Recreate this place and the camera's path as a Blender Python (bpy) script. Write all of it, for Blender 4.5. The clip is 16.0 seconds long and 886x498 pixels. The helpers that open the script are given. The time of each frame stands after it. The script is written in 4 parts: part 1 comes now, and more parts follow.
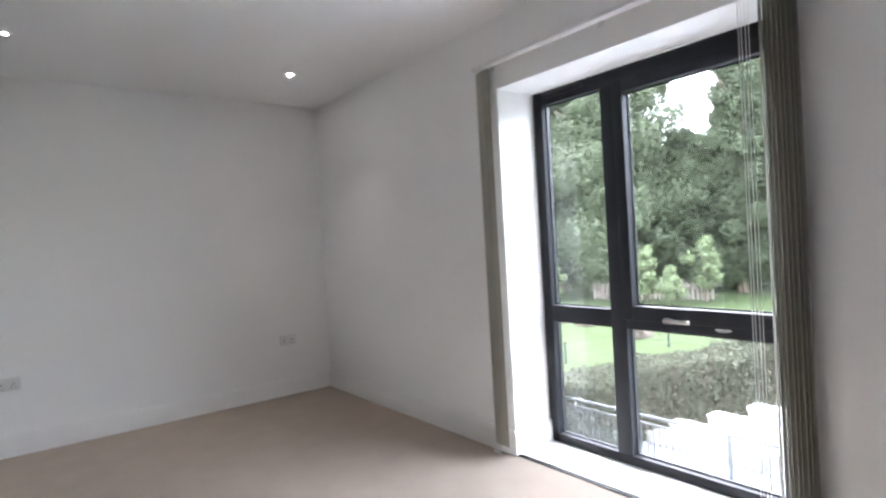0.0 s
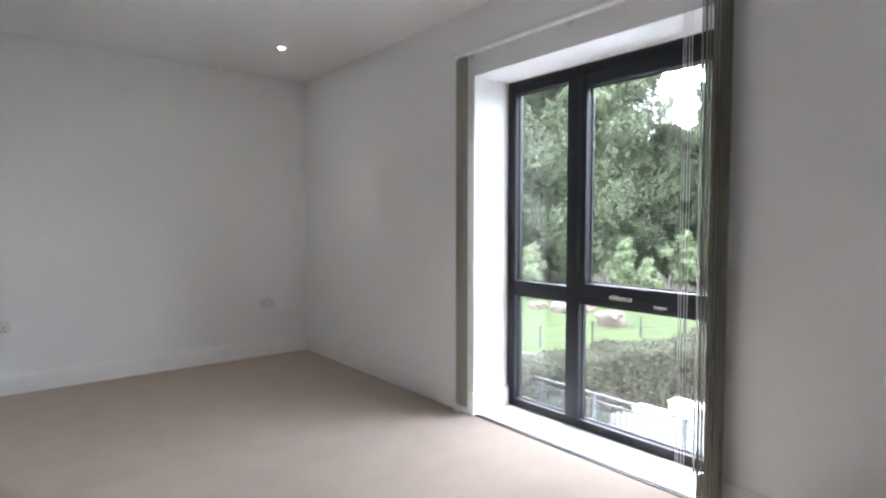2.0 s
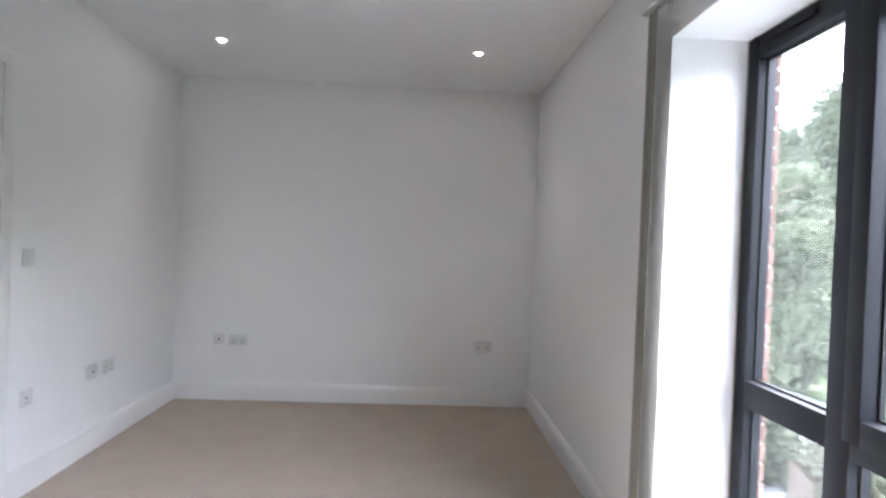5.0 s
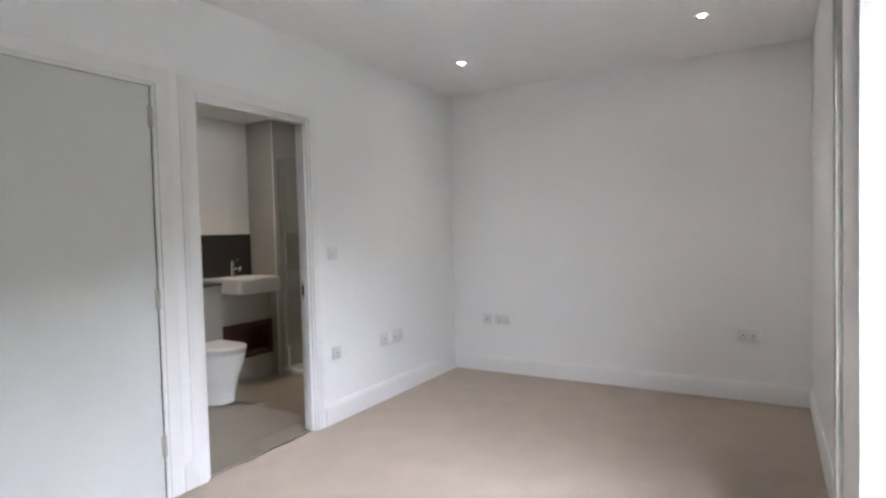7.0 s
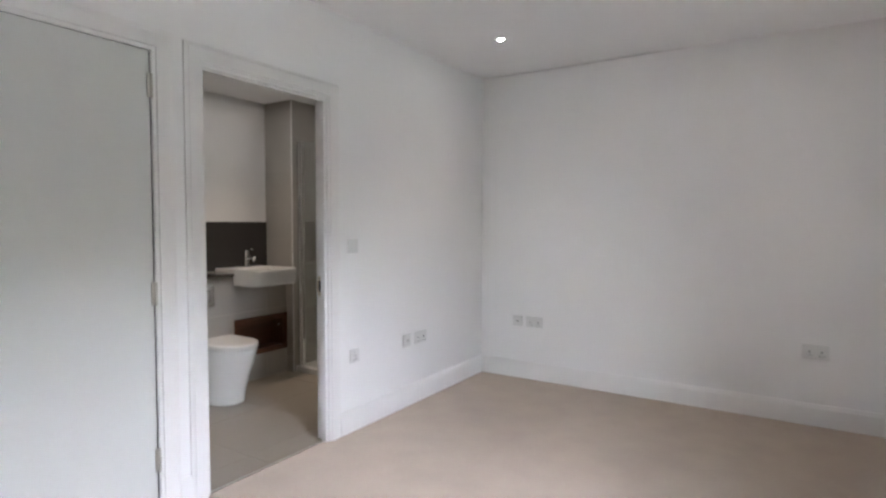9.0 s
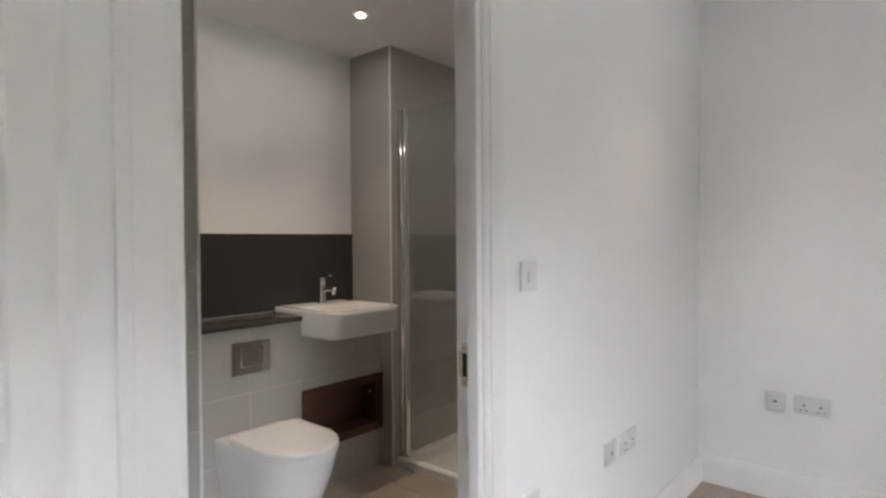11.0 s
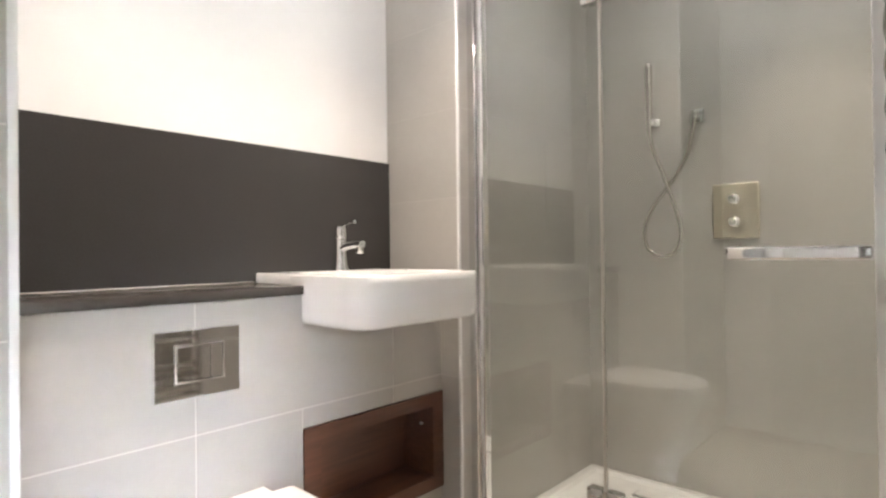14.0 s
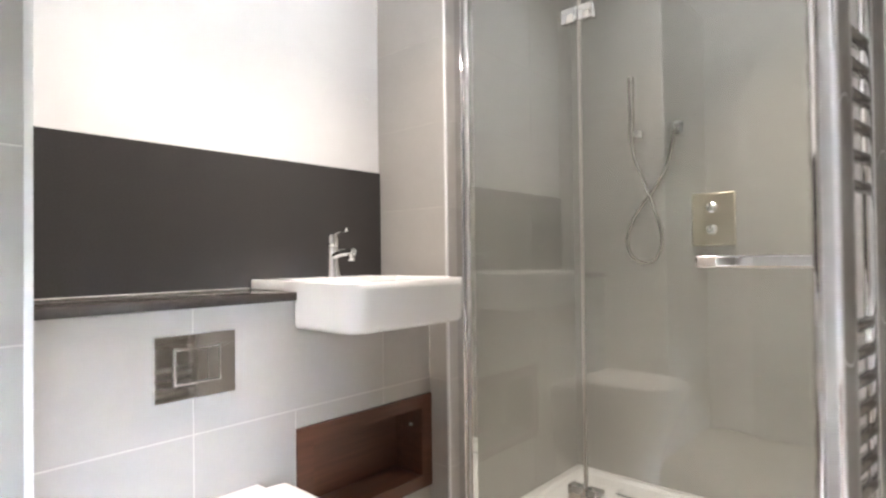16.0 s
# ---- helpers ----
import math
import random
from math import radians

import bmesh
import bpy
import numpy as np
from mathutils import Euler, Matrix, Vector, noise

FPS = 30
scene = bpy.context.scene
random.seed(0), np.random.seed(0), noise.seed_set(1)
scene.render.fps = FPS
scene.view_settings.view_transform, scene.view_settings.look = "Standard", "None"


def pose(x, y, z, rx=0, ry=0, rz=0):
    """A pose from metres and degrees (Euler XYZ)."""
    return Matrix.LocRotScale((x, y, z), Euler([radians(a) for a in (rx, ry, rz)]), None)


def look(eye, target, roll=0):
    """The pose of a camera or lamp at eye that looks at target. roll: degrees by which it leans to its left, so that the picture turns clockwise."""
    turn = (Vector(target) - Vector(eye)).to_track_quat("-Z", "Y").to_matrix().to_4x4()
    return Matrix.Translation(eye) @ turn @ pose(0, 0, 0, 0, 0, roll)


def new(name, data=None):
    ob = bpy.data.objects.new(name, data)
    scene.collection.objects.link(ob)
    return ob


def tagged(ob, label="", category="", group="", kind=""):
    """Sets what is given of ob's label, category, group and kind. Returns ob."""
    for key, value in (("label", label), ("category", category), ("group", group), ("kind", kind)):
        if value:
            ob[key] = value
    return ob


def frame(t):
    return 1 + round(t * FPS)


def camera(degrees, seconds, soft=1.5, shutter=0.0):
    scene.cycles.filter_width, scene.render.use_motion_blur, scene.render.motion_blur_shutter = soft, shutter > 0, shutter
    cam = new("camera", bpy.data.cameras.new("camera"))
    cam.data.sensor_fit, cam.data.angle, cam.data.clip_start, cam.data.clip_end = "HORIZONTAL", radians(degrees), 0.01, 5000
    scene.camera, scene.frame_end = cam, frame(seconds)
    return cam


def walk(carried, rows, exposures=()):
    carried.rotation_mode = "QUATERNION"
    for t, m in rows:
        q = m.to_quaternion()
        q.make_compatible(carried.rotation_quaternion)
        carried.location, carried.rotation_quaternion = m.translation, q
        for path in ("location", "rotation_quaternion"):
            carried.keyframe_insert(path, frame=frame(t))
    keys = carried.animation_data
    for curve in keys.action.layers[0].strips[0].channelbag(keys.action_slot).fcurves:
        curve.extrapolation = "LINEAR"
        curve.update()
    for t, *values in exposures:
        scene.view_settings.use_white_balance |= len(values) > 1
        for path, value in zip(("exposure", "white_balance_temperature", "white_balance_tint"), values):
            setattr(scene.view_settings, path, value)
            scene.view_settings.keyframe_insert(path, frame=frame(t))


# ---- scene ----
cam = camera(77.0, 16.0, soft=2.4, shutter=0.5)
PATH = [
    (0, (0.566, -4.655, 1.249), (1.789, -3.073, 1.221), -3.3),
    (0.5, (0.516, -4.742, 1.236), (1.664, -3.105, 1.204), -2.0),
    (1, (0.485, -4.804, 1.21), (1.705, -3.22, 1.149), -0.9),
    (1.5, (0.498, -4.889, 1.216), (1.718, -3.307, 1.129), -0.1),
    (2, (0.47, -4.899, 1.207), (1.733, -3.351, 1.11), -0.0),
    (2.5, (0.501, -4.891, 1.19), (1.767, -3.347, 1.076), -1.7),
    (3, (0.661, -4.777, 1.225), (1.81, -3.145, 1.104), -2.4),
    (3.2, (0.772, -4.73, 1.238), (1.799, -3.015, 1.177), -2.1),
    (5.3, (2.042, -4.381, 1.3), (1.961, -2.383, 1.268), 0.4),
    (5.5, (2.149, -4.369, 1.296), (1.923, -2.382, 1.269), -1.1),
    (6, (2.433, -4.401, 1.292), (1.603, -2.582, 1.288), -1.2),
    (6.5, (2.516, -4.476, 1.292), (1.523, -2.741, 1.253), -2.3),
    (7, (2.556, -4.513, 1.28), (1.54, -2.791, 1.213), -1.5),
    (7.5, (2.606, -4.548, 1.263), (1.611, -2.814, 1.192), -2.1),
    (8, (2.589, -4.545, 1.258), (1.598, -2.811, 1.17), -2.3),
    (8.5, (2.526, -4.463, 1.263), (1.509, -2.744, 1.15), -0.8),
    (9, (2.304, -4.229, 1.29), (1.228, -2.546, 1.195), 0.1),
    (9.5, (2.052, -3.937, 1.29), (0.872, -2.323, 1.231), -0.2),
    (10, (1.706, -3.614, 1.315), (0.39, -2.109, 1.262), 1.4),
    (10.2, (1.536, -3.494, 1.323), (0.202, -2.005, 1.278), 0.6),
    (12.3, (0.097, -2.456, 1.004), (-1.158, -0.899, 0.966), -1.9),
    (12.5, (0.027, -2.384, 0.973), (-1.227, -0.826, 0.917), -1.5),
    (13, (-0.072, -2.283, 0.95), (-1.347, -0.743, 0.899), -2.2),
    (13.5, (-0.125, -2.252, 0.961), (-1.438, -0.743, 0.943), -2.5),
    (14, (-0.18, -2.267, 0.968), (-1.527, -0.788, 0.982), -0.7),
    (14.5, (-0.186, -2.279, 0.971), (-1.552, -0.818, 1.015), -0.4),
    (15, (-0.189, -2.277, 0.972), (-1.542, -0.806, 1.024), -0.4),
    (15.5, (-0.18, -2.277, 0.974), (-1.52, -0.793, 1.014), -1.0),
    (16, (-0.114, -2.305, 0.978), (-1.448, -0.815, 1.006), -0.7),
]
EXPOSURES = [(0, 5.85, 6150, 14), (1.0, 5.85, 6150, 14), (2.0, 5.75, 6150, 14), (3.2, 5.7, 6100, 14), (5.5, 6.05, 6050, 15), (6.0, 6.1, 6200, 15), (9.0, 6.15, 6300, 16), (10.2, 6.2, 6400, 16), (12.3, 6.6, 6600, 17), (12.5, 6.7, 6600, 17),
             (13.0, 7.5, 6450, 17), (13.5, 7.95, 6350, 16), (14.0, 8.1, 6150, 15), (15.5, 8.1, 6050, 15), (16, 8.15, 5900, 15)]
walk(cam, [(t, look(eye, target, roll)) for t, eye, target, roll in PATH], EXPOSURES)

# ---- light ----
world = bpy.data.worlds.new("sky")
scene.world = world
world.use_nodes = True
wn, wl = world.node_tree.nodes, world.node_tree.links
sky = wn.new("ShaderNodeTexSky")
sky.sky_type = "NISHITA"
sky.sun_disc = False
sky.sun_elevation, sky.sun_rotation = radians(57), radians(62)
sky.air_density, sky.dust_density, sky.ozone_density = 1.0, 1.1, 0.6
grey = wn.new("ShaderNodeHueSaturation")
grey.inputs["Saturation"].default_value = 0.32
wl.new(sky.outputs["Color"], grey.inputs["Color"])
wl.new(grey.outputs["Color"], wn["Background"].inputs["Color"])
wn["Background"].inputs["Strength"].default_value = 0.15

sun = new("sun", bpy.data.lights.new("sun", "SUN"))
sun.data.energy, sun.data.angle, sun.data.color = 0.25, radians(120), (1.0, 0.97, 0.92)
sun.matrix_world = look((0, 0, 40), (-math.sin(radians(62)) * 10, -math.cos(radians(62)) * 10, 24.6), 0)

ROOM_SPOT, BATH_SPOT = 0.22, 0.26

# ---- plan ----
W, D, H = 2.795, -5.9, 2.505          # bedroom: width, south wall, ceiling
WT = 0.09                             # partition thickness
R0, R1, RT = -2.355, -3.80, 2.095     # window reveal
FX0, FX1, OUT = 3.09, 3.16, 3.225      # window frame depth, outer brick face
OP0, OP1, OPT = -2.662, -1.869, 2.0   # ensuite opening
CD0, CD1, CDT = -3.665, -2.898, 2.008 # cupboard door opening
BH = 2.324                            # ensuite ceiling
XS, XC, XB = -1.683, -1.430, -1.345   # splashback wall, boxed cistern front, boxed riser face
PY, YB, GY = -0.91, -0.045, -0.84     # riser front, shower back, glass line
XT, YT = -1.109, -2.103               # tiled wall by the door: face and corner
CT = 0.888                            # counter top
G = -3.2                              # outside ground


# ---- mesh helpers ----
def box(bm, x0, x1, y0, y1, z0, z1):
    x0, x1 = min(x0, x1), max(x0, x1)
    y0, y1 = min(y0, y1), max(y0, y1)
    z0, z1 = min(z0, z1), max(z0, z1)
    v = [bm.verts.new(p) for p in ((x0, y0, z0), (x1, y0, z0), (x1, y1, z0), (x0, y1, z0),
                                   (x0, y0, z1), (x1, y0, z1), (x1, y1, z1), (x0, y1, z1))]
    for f in ((0, 3, 2, 1), (4, 5, 6, 7), (0, 1, 5, 4), (1, 2, 6, 5), (2, 3, 7, 6), (3, 0, 4, 7)):
        bm.faces.new([v[i] for i in f])
    return v


def bevel(bm, width, seg=2):
    bmesh.ops.bevel(bm, geom=bm.edges[:], offset=width, segments=seg, profile=0.5, affect="EDGES", clamp_overlap=True)
    return bm


def boxes(*dims, bev=0, seg=2):
    bm = bmesh.new()
    for d in dims:
        box(bm, *d)
    return bevel(bm, bev, seg) if bev else bm


def loft(rings, close0=True, close1=True, bm=None):
    bm = bm or bmesh.new()
    vs = [[bm.verts.new(p) for p in r] for r in rings]
    n = len(vs[0])
    for a, b in zip(vs, vs[1:]):
        for i in range(n):
            bm.faces.new((a[i], a[(i + 1) % n], b[(i + 1) % n], b[i]))
    if close0:
        bm.faces.new(list(reversed(vs[0])))
    if close1:
        bm.faces.new(vs[-1])
    bmesh.ops.recalc_face_normals(bm, faces=bm.faces[:])
    return bm


def tube(pts, r, n=10, bm=None):
    pts = [Vector(p) for p in pts]
    rings = []
    side = None
    for i, p in enumerate(pts):
        d = (pts[min(i + 1, len(pts) - 1)] - pts[max(i - 1, 0)]).normalized()
        if side is None:
            side = d.orthogonal().normalized()
        side = (side - d * side.dot(d)).normalized()
        up = d.cross(side)
        rings.append([p + (side * math.cos(a) + up * math.sin(a)) * r for a in [2 * math.pi * k / n for k in range(n)]])
    return loft(rings, bm=bm)


def smooth_path(pts, steps=8):
    pts = [Vector(p) for p in pts]
    out = []
    for i in range(len(pts) - 1):
        p0, p1, p2, p3 = pts[max(i - 1, 0)], pts[i], pts[i + 1], pts[min(i + 2, len(pts) - 1)]
        for k in range(steps):
            t = k / steps
            out.append(0.5 * ((2 * p1) + (p2 - p0) * t + (2 * p0 - 5 * p1 + 4 * p2 - p3) * t * t + (3 * p1 - p0 - 3 * p2 + p3) * t ** 3))
    return out + [pts[-1]]


def disc(cx, cy, z, r, n=28):
    return [(cx + r * math.cos(2 * math.pi * k / n), cy + r * math.sin(2 * math.pi * k / n), z) for k in range(n)]


def thing(name, at, label, category, group="", kind=""):
    ob = new(name)
    ob.location = at
    ob.empty_display_size = 0.1
    return tagged(ob, label, category, group, kind)


def part(name, bm, material, parent=None, label="", angle=38):
    bm.normal_update()
    for e in bm.edges:
        e.smooth = len(e.link_faces) == 2 and e.calc_face_angle(0) < radians(angle)
    for f in bm.faces:
        f.smooth = True
    me = bpy.data.meshes.new(name)
    bm.to_mesh(me)
    bm.free()
    me.materials.append(material)
    ob = new(name, me)
    if parent is not None:
        ob.parent = parent
        if parent.type == "EMPTY":
            ob.matrix_parent_inverse = Matrix.Translation(-parent.location)
    if label:
        ob["label"] = label
    return ob


def setting(name, bm, material, label, category=""):
    return tagged(part(name, bm, material), label, category or name.split("_")[0], kind="structure")


def sweep(profile, axis, a, b, place, bm=None):
    """A moulding: profile of (off the wall, up) pairs, run along an axis; place maps (off, along, up) to the room."""
    bm = bm or bmesh.new()
    return loft([[place(o, s, u) for o, u in profile] for s in (a, b)], bm=bm)


# ---- materials ----
def surface(name, base, rough=0.5, metal=0.0, var=0.05, vscale=12.0, stain=0.05, sscale=1.3, bump=0.1, bscale=180.0,
            each=0.0, per_object=0.0, coat=0.0, rvar=0.08):
    m = bpy.data.materials.new(name)
    m.use_nodes = True
    n, l = m.node_tree.nodes, m.node_tree.links
    b = n["Principled BSDF"]
    co = n.new("ShaderNodeTexCoord")
    fine, broad = n.new("ShaderNodeTexNoise"), n.new("ShaderNodeTexNoise")
    fine.inputs["Scale"].default_value, broad.inputs["Scale"].default_value = vscale, sscale
    fine.inputs["Detail"].default_value, broad.inputs["Detail"].default_value = 3, 4
    l.new(co.outputs["Object"], fine.inputs["Vector"]), l.new(co.outputs["Object"], broad.inputs["Vector"])

    def mul(a, k, plus):
        q = n.new("ShaderNodeMath")
        q.operation = "MULTIPLY_ADD"
        l.new(a, q.inputs[0])
        q.inputs[1].default_value, q.inputs[2].default_value = k, plus
        return q.outputs[0]

    def add(a, c):
        q = n.new("ShaderNodeMath")
        l.new(a, q.inputs[0]), l.new(c, q.inputs[1])
        return q.outputs[0]

    val = add(mul(fine.outputs["Fac"], 2 * var, 1 - var), mul(broad.outputs["Fac"], 2 * stain, -stain))
    if each:
        geo = n.new("ShaderNodeNewGeometry")
        val = add(val, mul(geo.outputs["Random Per Island"], 2 * each, -each))
    if per_object:
        oi = n.new("ShaderNodeObjectInfo")
        val = add(val, mul(oi.outputs["Random"], 2 * per_object, -per_object))
    hsv = n.new("ShaderNodeHueSaturation")
    hsv.inputs["Color"].default_value = (*base, 1)
    l.new(val, hsv.inputs["Value"])
    l.new(hsv.outputs["Color"], b.inputs["Base Color"])
    l.new(mul(broad.outputs["Fac"], 2 * rvar, rough - rvar), b.inputs["Roughness"])
    b.inputs["Metallic"].default_value = metal
    if coat:
        b.inputs["Coat Weight"].default_value, b.inputs["Coat Roughness"].default_value = coat, 0.03
    if bump:
        rel, bp = n.new("ShaderNodeTexNoise"), n.new("ShaderNodeBump")
        rel.inputs["Scale"].default_value, rel.inputs["Detail"].default_value = bscale, 3
        l.new(co.outputs["Object"], rel.inputs["Vector"])
        bp.inputs["Strength"].default_value, bp.inputs["Distance"].default_value = bump, 0.002
        l.new(rel.outputs["Fac"], bp.inputs["Height"])
        l.new(bp.outputs["Normal"], b.inputs["Normal"])
    return m


def glow(name, colour, strength):
    m = bpy.data.materials.new(name)
    m.use_nodes = True
    b = m.node_tree.nodes["Principled BSDF"]
    b.inputs["Base Color"].default_value = (0.8, 0.8, 0.8, 1)
    b.inputs["Emission Color"].default_value = (*colour, 1)
    b.inputs["Emission Strength"].default_value = strength
    return m


def clear_glass(name, tint=(1, 1, 1), gloss=1.0):
    m = bpy.data.materials.new(name)
    m.use_nodes = True
    n, l = m.node_tree.nodes, m.node_tree.links
    n.remove(n["Principled BSDF"])
    tr, gl, mix, lw, p5, k = (n.new("ShaderNode" + s) for s in ("BsdfTransparent", "BsdfGlossy", "MixShader", "LayerWeight", "Math", "Math"))
    tr.inputs["Color"].default_value = (*tint, 1)
    gl.inputs["Roughness"].default_value = 0.0
    lw.inputs["Blend"].default_value = 0.5
    p5.operation, k.operation = "POWER", "MULTIPLY_ADD"
    p5.inputs[1].default_value = 4.0
    k.inputs[1].default_value, k.inputs[2].default_value = 0.95 * gloss, 0.04 * gloss
    l.new(lw.outputs["Facing"], p5.inputs[0])
    l.new(p5.outputs[0], k.inputs[0])
    l.new(k.outputs[0], mix.inputs[0])
    l.new(tr.outputs[0], mix.inputs[1]), l.new(gl.outputs[0], mix.inputs[2])
    l.new(mix.outputs[0], n["Material Output"].inputs["Surface"])
    return m


WALL = surface("matt_white_paint", (0.87, 0.865, 0.86), 0.85, var=0.012, vscale=30, stain=0.02, bump=0.12, bscale=260)
CEIL = surface("ceiling_paint", (0.87, 0.868, 0.865), 0.9, var=0.012, vscale=20, stain=0.02, bump=0.1, bscale=240)
GLOSSW = surface("white_gloss_woodwork", (0.83, 0.82, 0.81), 0.32, var=0.015, stain=0.02, bump=0.05, bscale=90)
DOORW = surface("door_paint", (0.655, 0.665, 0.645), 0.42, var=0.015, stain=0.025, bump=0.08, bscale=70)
CARPET = surface("beige_carpet", (0.42, 0.348, 0.285), 0.97, var=0.24, vscale=150, stain=0.11, sscale=5.0, bump=0.9, bscale=420)
ANTH = surface("anthracite_aluminium", (0.010, 0.011, 0.015), 0.55, var=0.05, stain=0.05, bump=0.05, bscale=600)
GASKET = surface("black_rubber", (0.012, 0.012, 0.012), 0.7)
GLASS = clear_glass("window_glass", (0.69, 0.70, 0.70), 1.3)
SHGLASS = clear_glass("shower_glass", (0.90, 0.92, 0.905), 2.2)
CHROME = surface("polished_chrome", (0.80, 0.80, 0.80), 0.06, 1.0, var=0.01, stain=0.02, bump=0, rvar=0.02)
STEEL = surface("satin_steel", (0.56, 0.54, 0.50), 0.32, 1.0, var=0.04, stain=0.05, bump=0.05, bscale=500)
HOSE = surface("brushed_steel", (0.46, 0.44, 0.40), 0.22, 1.0, var=0.03, stain=0.05, bump=0.05, bscale=400)
DARKCHROME = surface("dark_chrome", (0.40, 0.38, 0.355), 0.14, 1.0, var=0.02, stain=0.04, bump=0, rvar=0.02)
NICKEL = surface("pale_nickel", (0.66, 0.59, 0.47), 0.36, 1.0, var=0.03, stain=0.05, bump=0.05, bscale=400)
PLASTIC = surface("white_plastic", (0.74, 0.74, 0.73), 0.3, var=0.01, stain=0.01, bump=0)
SOCKET = surface("grey_white_socket_plastic", (0.73, 0.73, 0.72), 0.35, var=0.01, stain=0.01, bump=0)
SLOT = surface("dark_slot", (0.02, 0.02, 0.02), 0.6, bump=0)
VANE = surface("olive_grey_blind_fabric", (0.41, 0.395, 0.345), 0.9, var=0.08, vscale=500, stain=0.05, bump=0.4, bscale=700, per_object=0.18)
TILE = surface("grey_stone_tile", (0.43, 0.412, 0.38), 0.34, var=0.035, vscale=60, stain=0.035, sscale=3, bump=0.05, bscale=60, per_object=0.02)
FTILE = surface("beige_floor_tile", (0.35, 0.31, 0.255), 0.42, var=0.05, vscale=50, stain=0.07, sscale=4, bump=0.06, bscale=50, per_object=0.03)
GROUT = surface("pale_grout", (0.60, 0.58, 0.54), 0.9, bump=0.3, bscale=500)
BLACK = surface("black_stone_laminate", (0.047, 0.043, 0.041), 0.17, var=0.15, vscale=220, stain=0.1, bump=0.03, bscale=300, rvar=0.01)
COUNTER = surface("polished_black_stone", (0.062, 0.054, 0.048), 0.09, var=0.06, vscale=260, stain=0.05, bump=0, rvar=0.01)
CERAMIC = surface("white_ceramic", (0.82, 0.81, 0.79), 0.12, var=0.006, stain=0.01, bump=0, coat=0.6, rvar=0.03)
SEAT = surface("white_seat_plastic", (0.80, 0.775, 0.74), 0.22, var=0.006, stain=0.01, bump=0)
WALNUT = surface("dark_walnut", (0.095, 0.036, 0.018), 0.38, var=0.5, vscale=14, stain=0.3, sscale=6, bump=0.15, bscale=90)
for node in [q for q in WALNUT.node_tree.nodes if q.type == "TEX_NOISE"]:      # grain runs along the boards
    stretch = WALNUT.node_tree.nodes.new("ShaderNodeMapping")
    stretch.inputs["Scale"].default_value = (3.0, 0.35, 5.0)
    WALNUT.node_tree.links.new(node.inputs["Vector"].links[0].from_socket, stretch.inputs["Vector"])
    WALNUT.node_tree.links.new(stretch.outputs["Vector"], node.inputs["Vector"])
TRAYM = surface("white_stone_resin", (0.78, 0.77, 0.75), 0.35, var=0.01, stain=0.02, bump=0.05)
TRIM = surface("white_tile_trim", (0.80, 0.80, 0.79), 0.25, var=0.01, bump=0)
BRICK = surface("red_brick", (0.16, 0.09, 0.07), 0.9, var=0.2, vscale=60, stain=0.12, sscale=15, bump=0.8, bscale=120, per_object=0.25)
MORTAR = surface("mortar", (0.50, 0.46, 0.40), 0.95, var=0.1, bump=0.6, bscale=150)
PAVE = surface("grey_paving", (0.22, 0.235, 0.235), 0.85, var=0.08, vscale=5, stain=0.12, sscale=0.4, bump=0.3, bscale=40)
COPING = surface("pale_coping_stone", (0.42, 0.41, 0.39), 0.85, var=0.05, stain=0.08, sscale=0.8, bump=0.3, bscale=60)
RENDERW = surface("cream_render", (0.46, 0.44, 0.41), 0.85, var=0.05, stain=0.08, sscale=0.8, bump=0.3, bscale=60)
GRASS = surface("lawn_grass", (0.033, 0.053, 0.009), 0.95, var=0.25, vscale=9, stain=0.16, sscale=0.25, bump=1.0, bscale=30)
LEAF = surface("tree_leaves", (0.105, 0.125, 0.074), 0.7, var=0.25, vscale=0.9, stain=0.25, sscale=0.3, bump=0, each=0.22, per_object=0.22)
LEAFY = surface("young_leaves", (0.20, 0.24, 0.13), 0.7, var=0.2, vscale=2, stain=0.15, sscale=0.6, bump=0, each=0.35)
LEAFH = surface("hedge_leaves", (0.095, 0.100, 0.068), 0.75, var=0.3, vscale=3, stain=0.25, sscale=1.1, bump=0, each=0.5)
BARK = surface("bark", (0.10, 0.075, 0.055), 0.95, var=0.3, vscale=12, stain=0.2, bump=1.0, bscale=25)
RAILM = surface("grey_painted_steel", (0.07, 0.077, 0.08), 0.5, var=0.06, bump=0.05)
FENCEW = surface("weathered_timber", (0.24, 0.20, 0.17), 0.9, var=0.2, vscale=20, stain=0.15, bump=0.5, bscale=60, per_object=0.2)
ROCK = surface("pink_sandstone", (0.16, 0.125, 0.10), 0.9, var=0.2, vscale=8, stain=0.2, sscale=2, bump=0.9, bscale=14)
CARPET.node_tree.nodes["Principled BSDF"].inputs["Diffuse Roughness"].default_value = 1.0
ANTH.node_tree.nodes["Principled BSDF"].inputs["Specular IOR Level"].default_value = 0.3
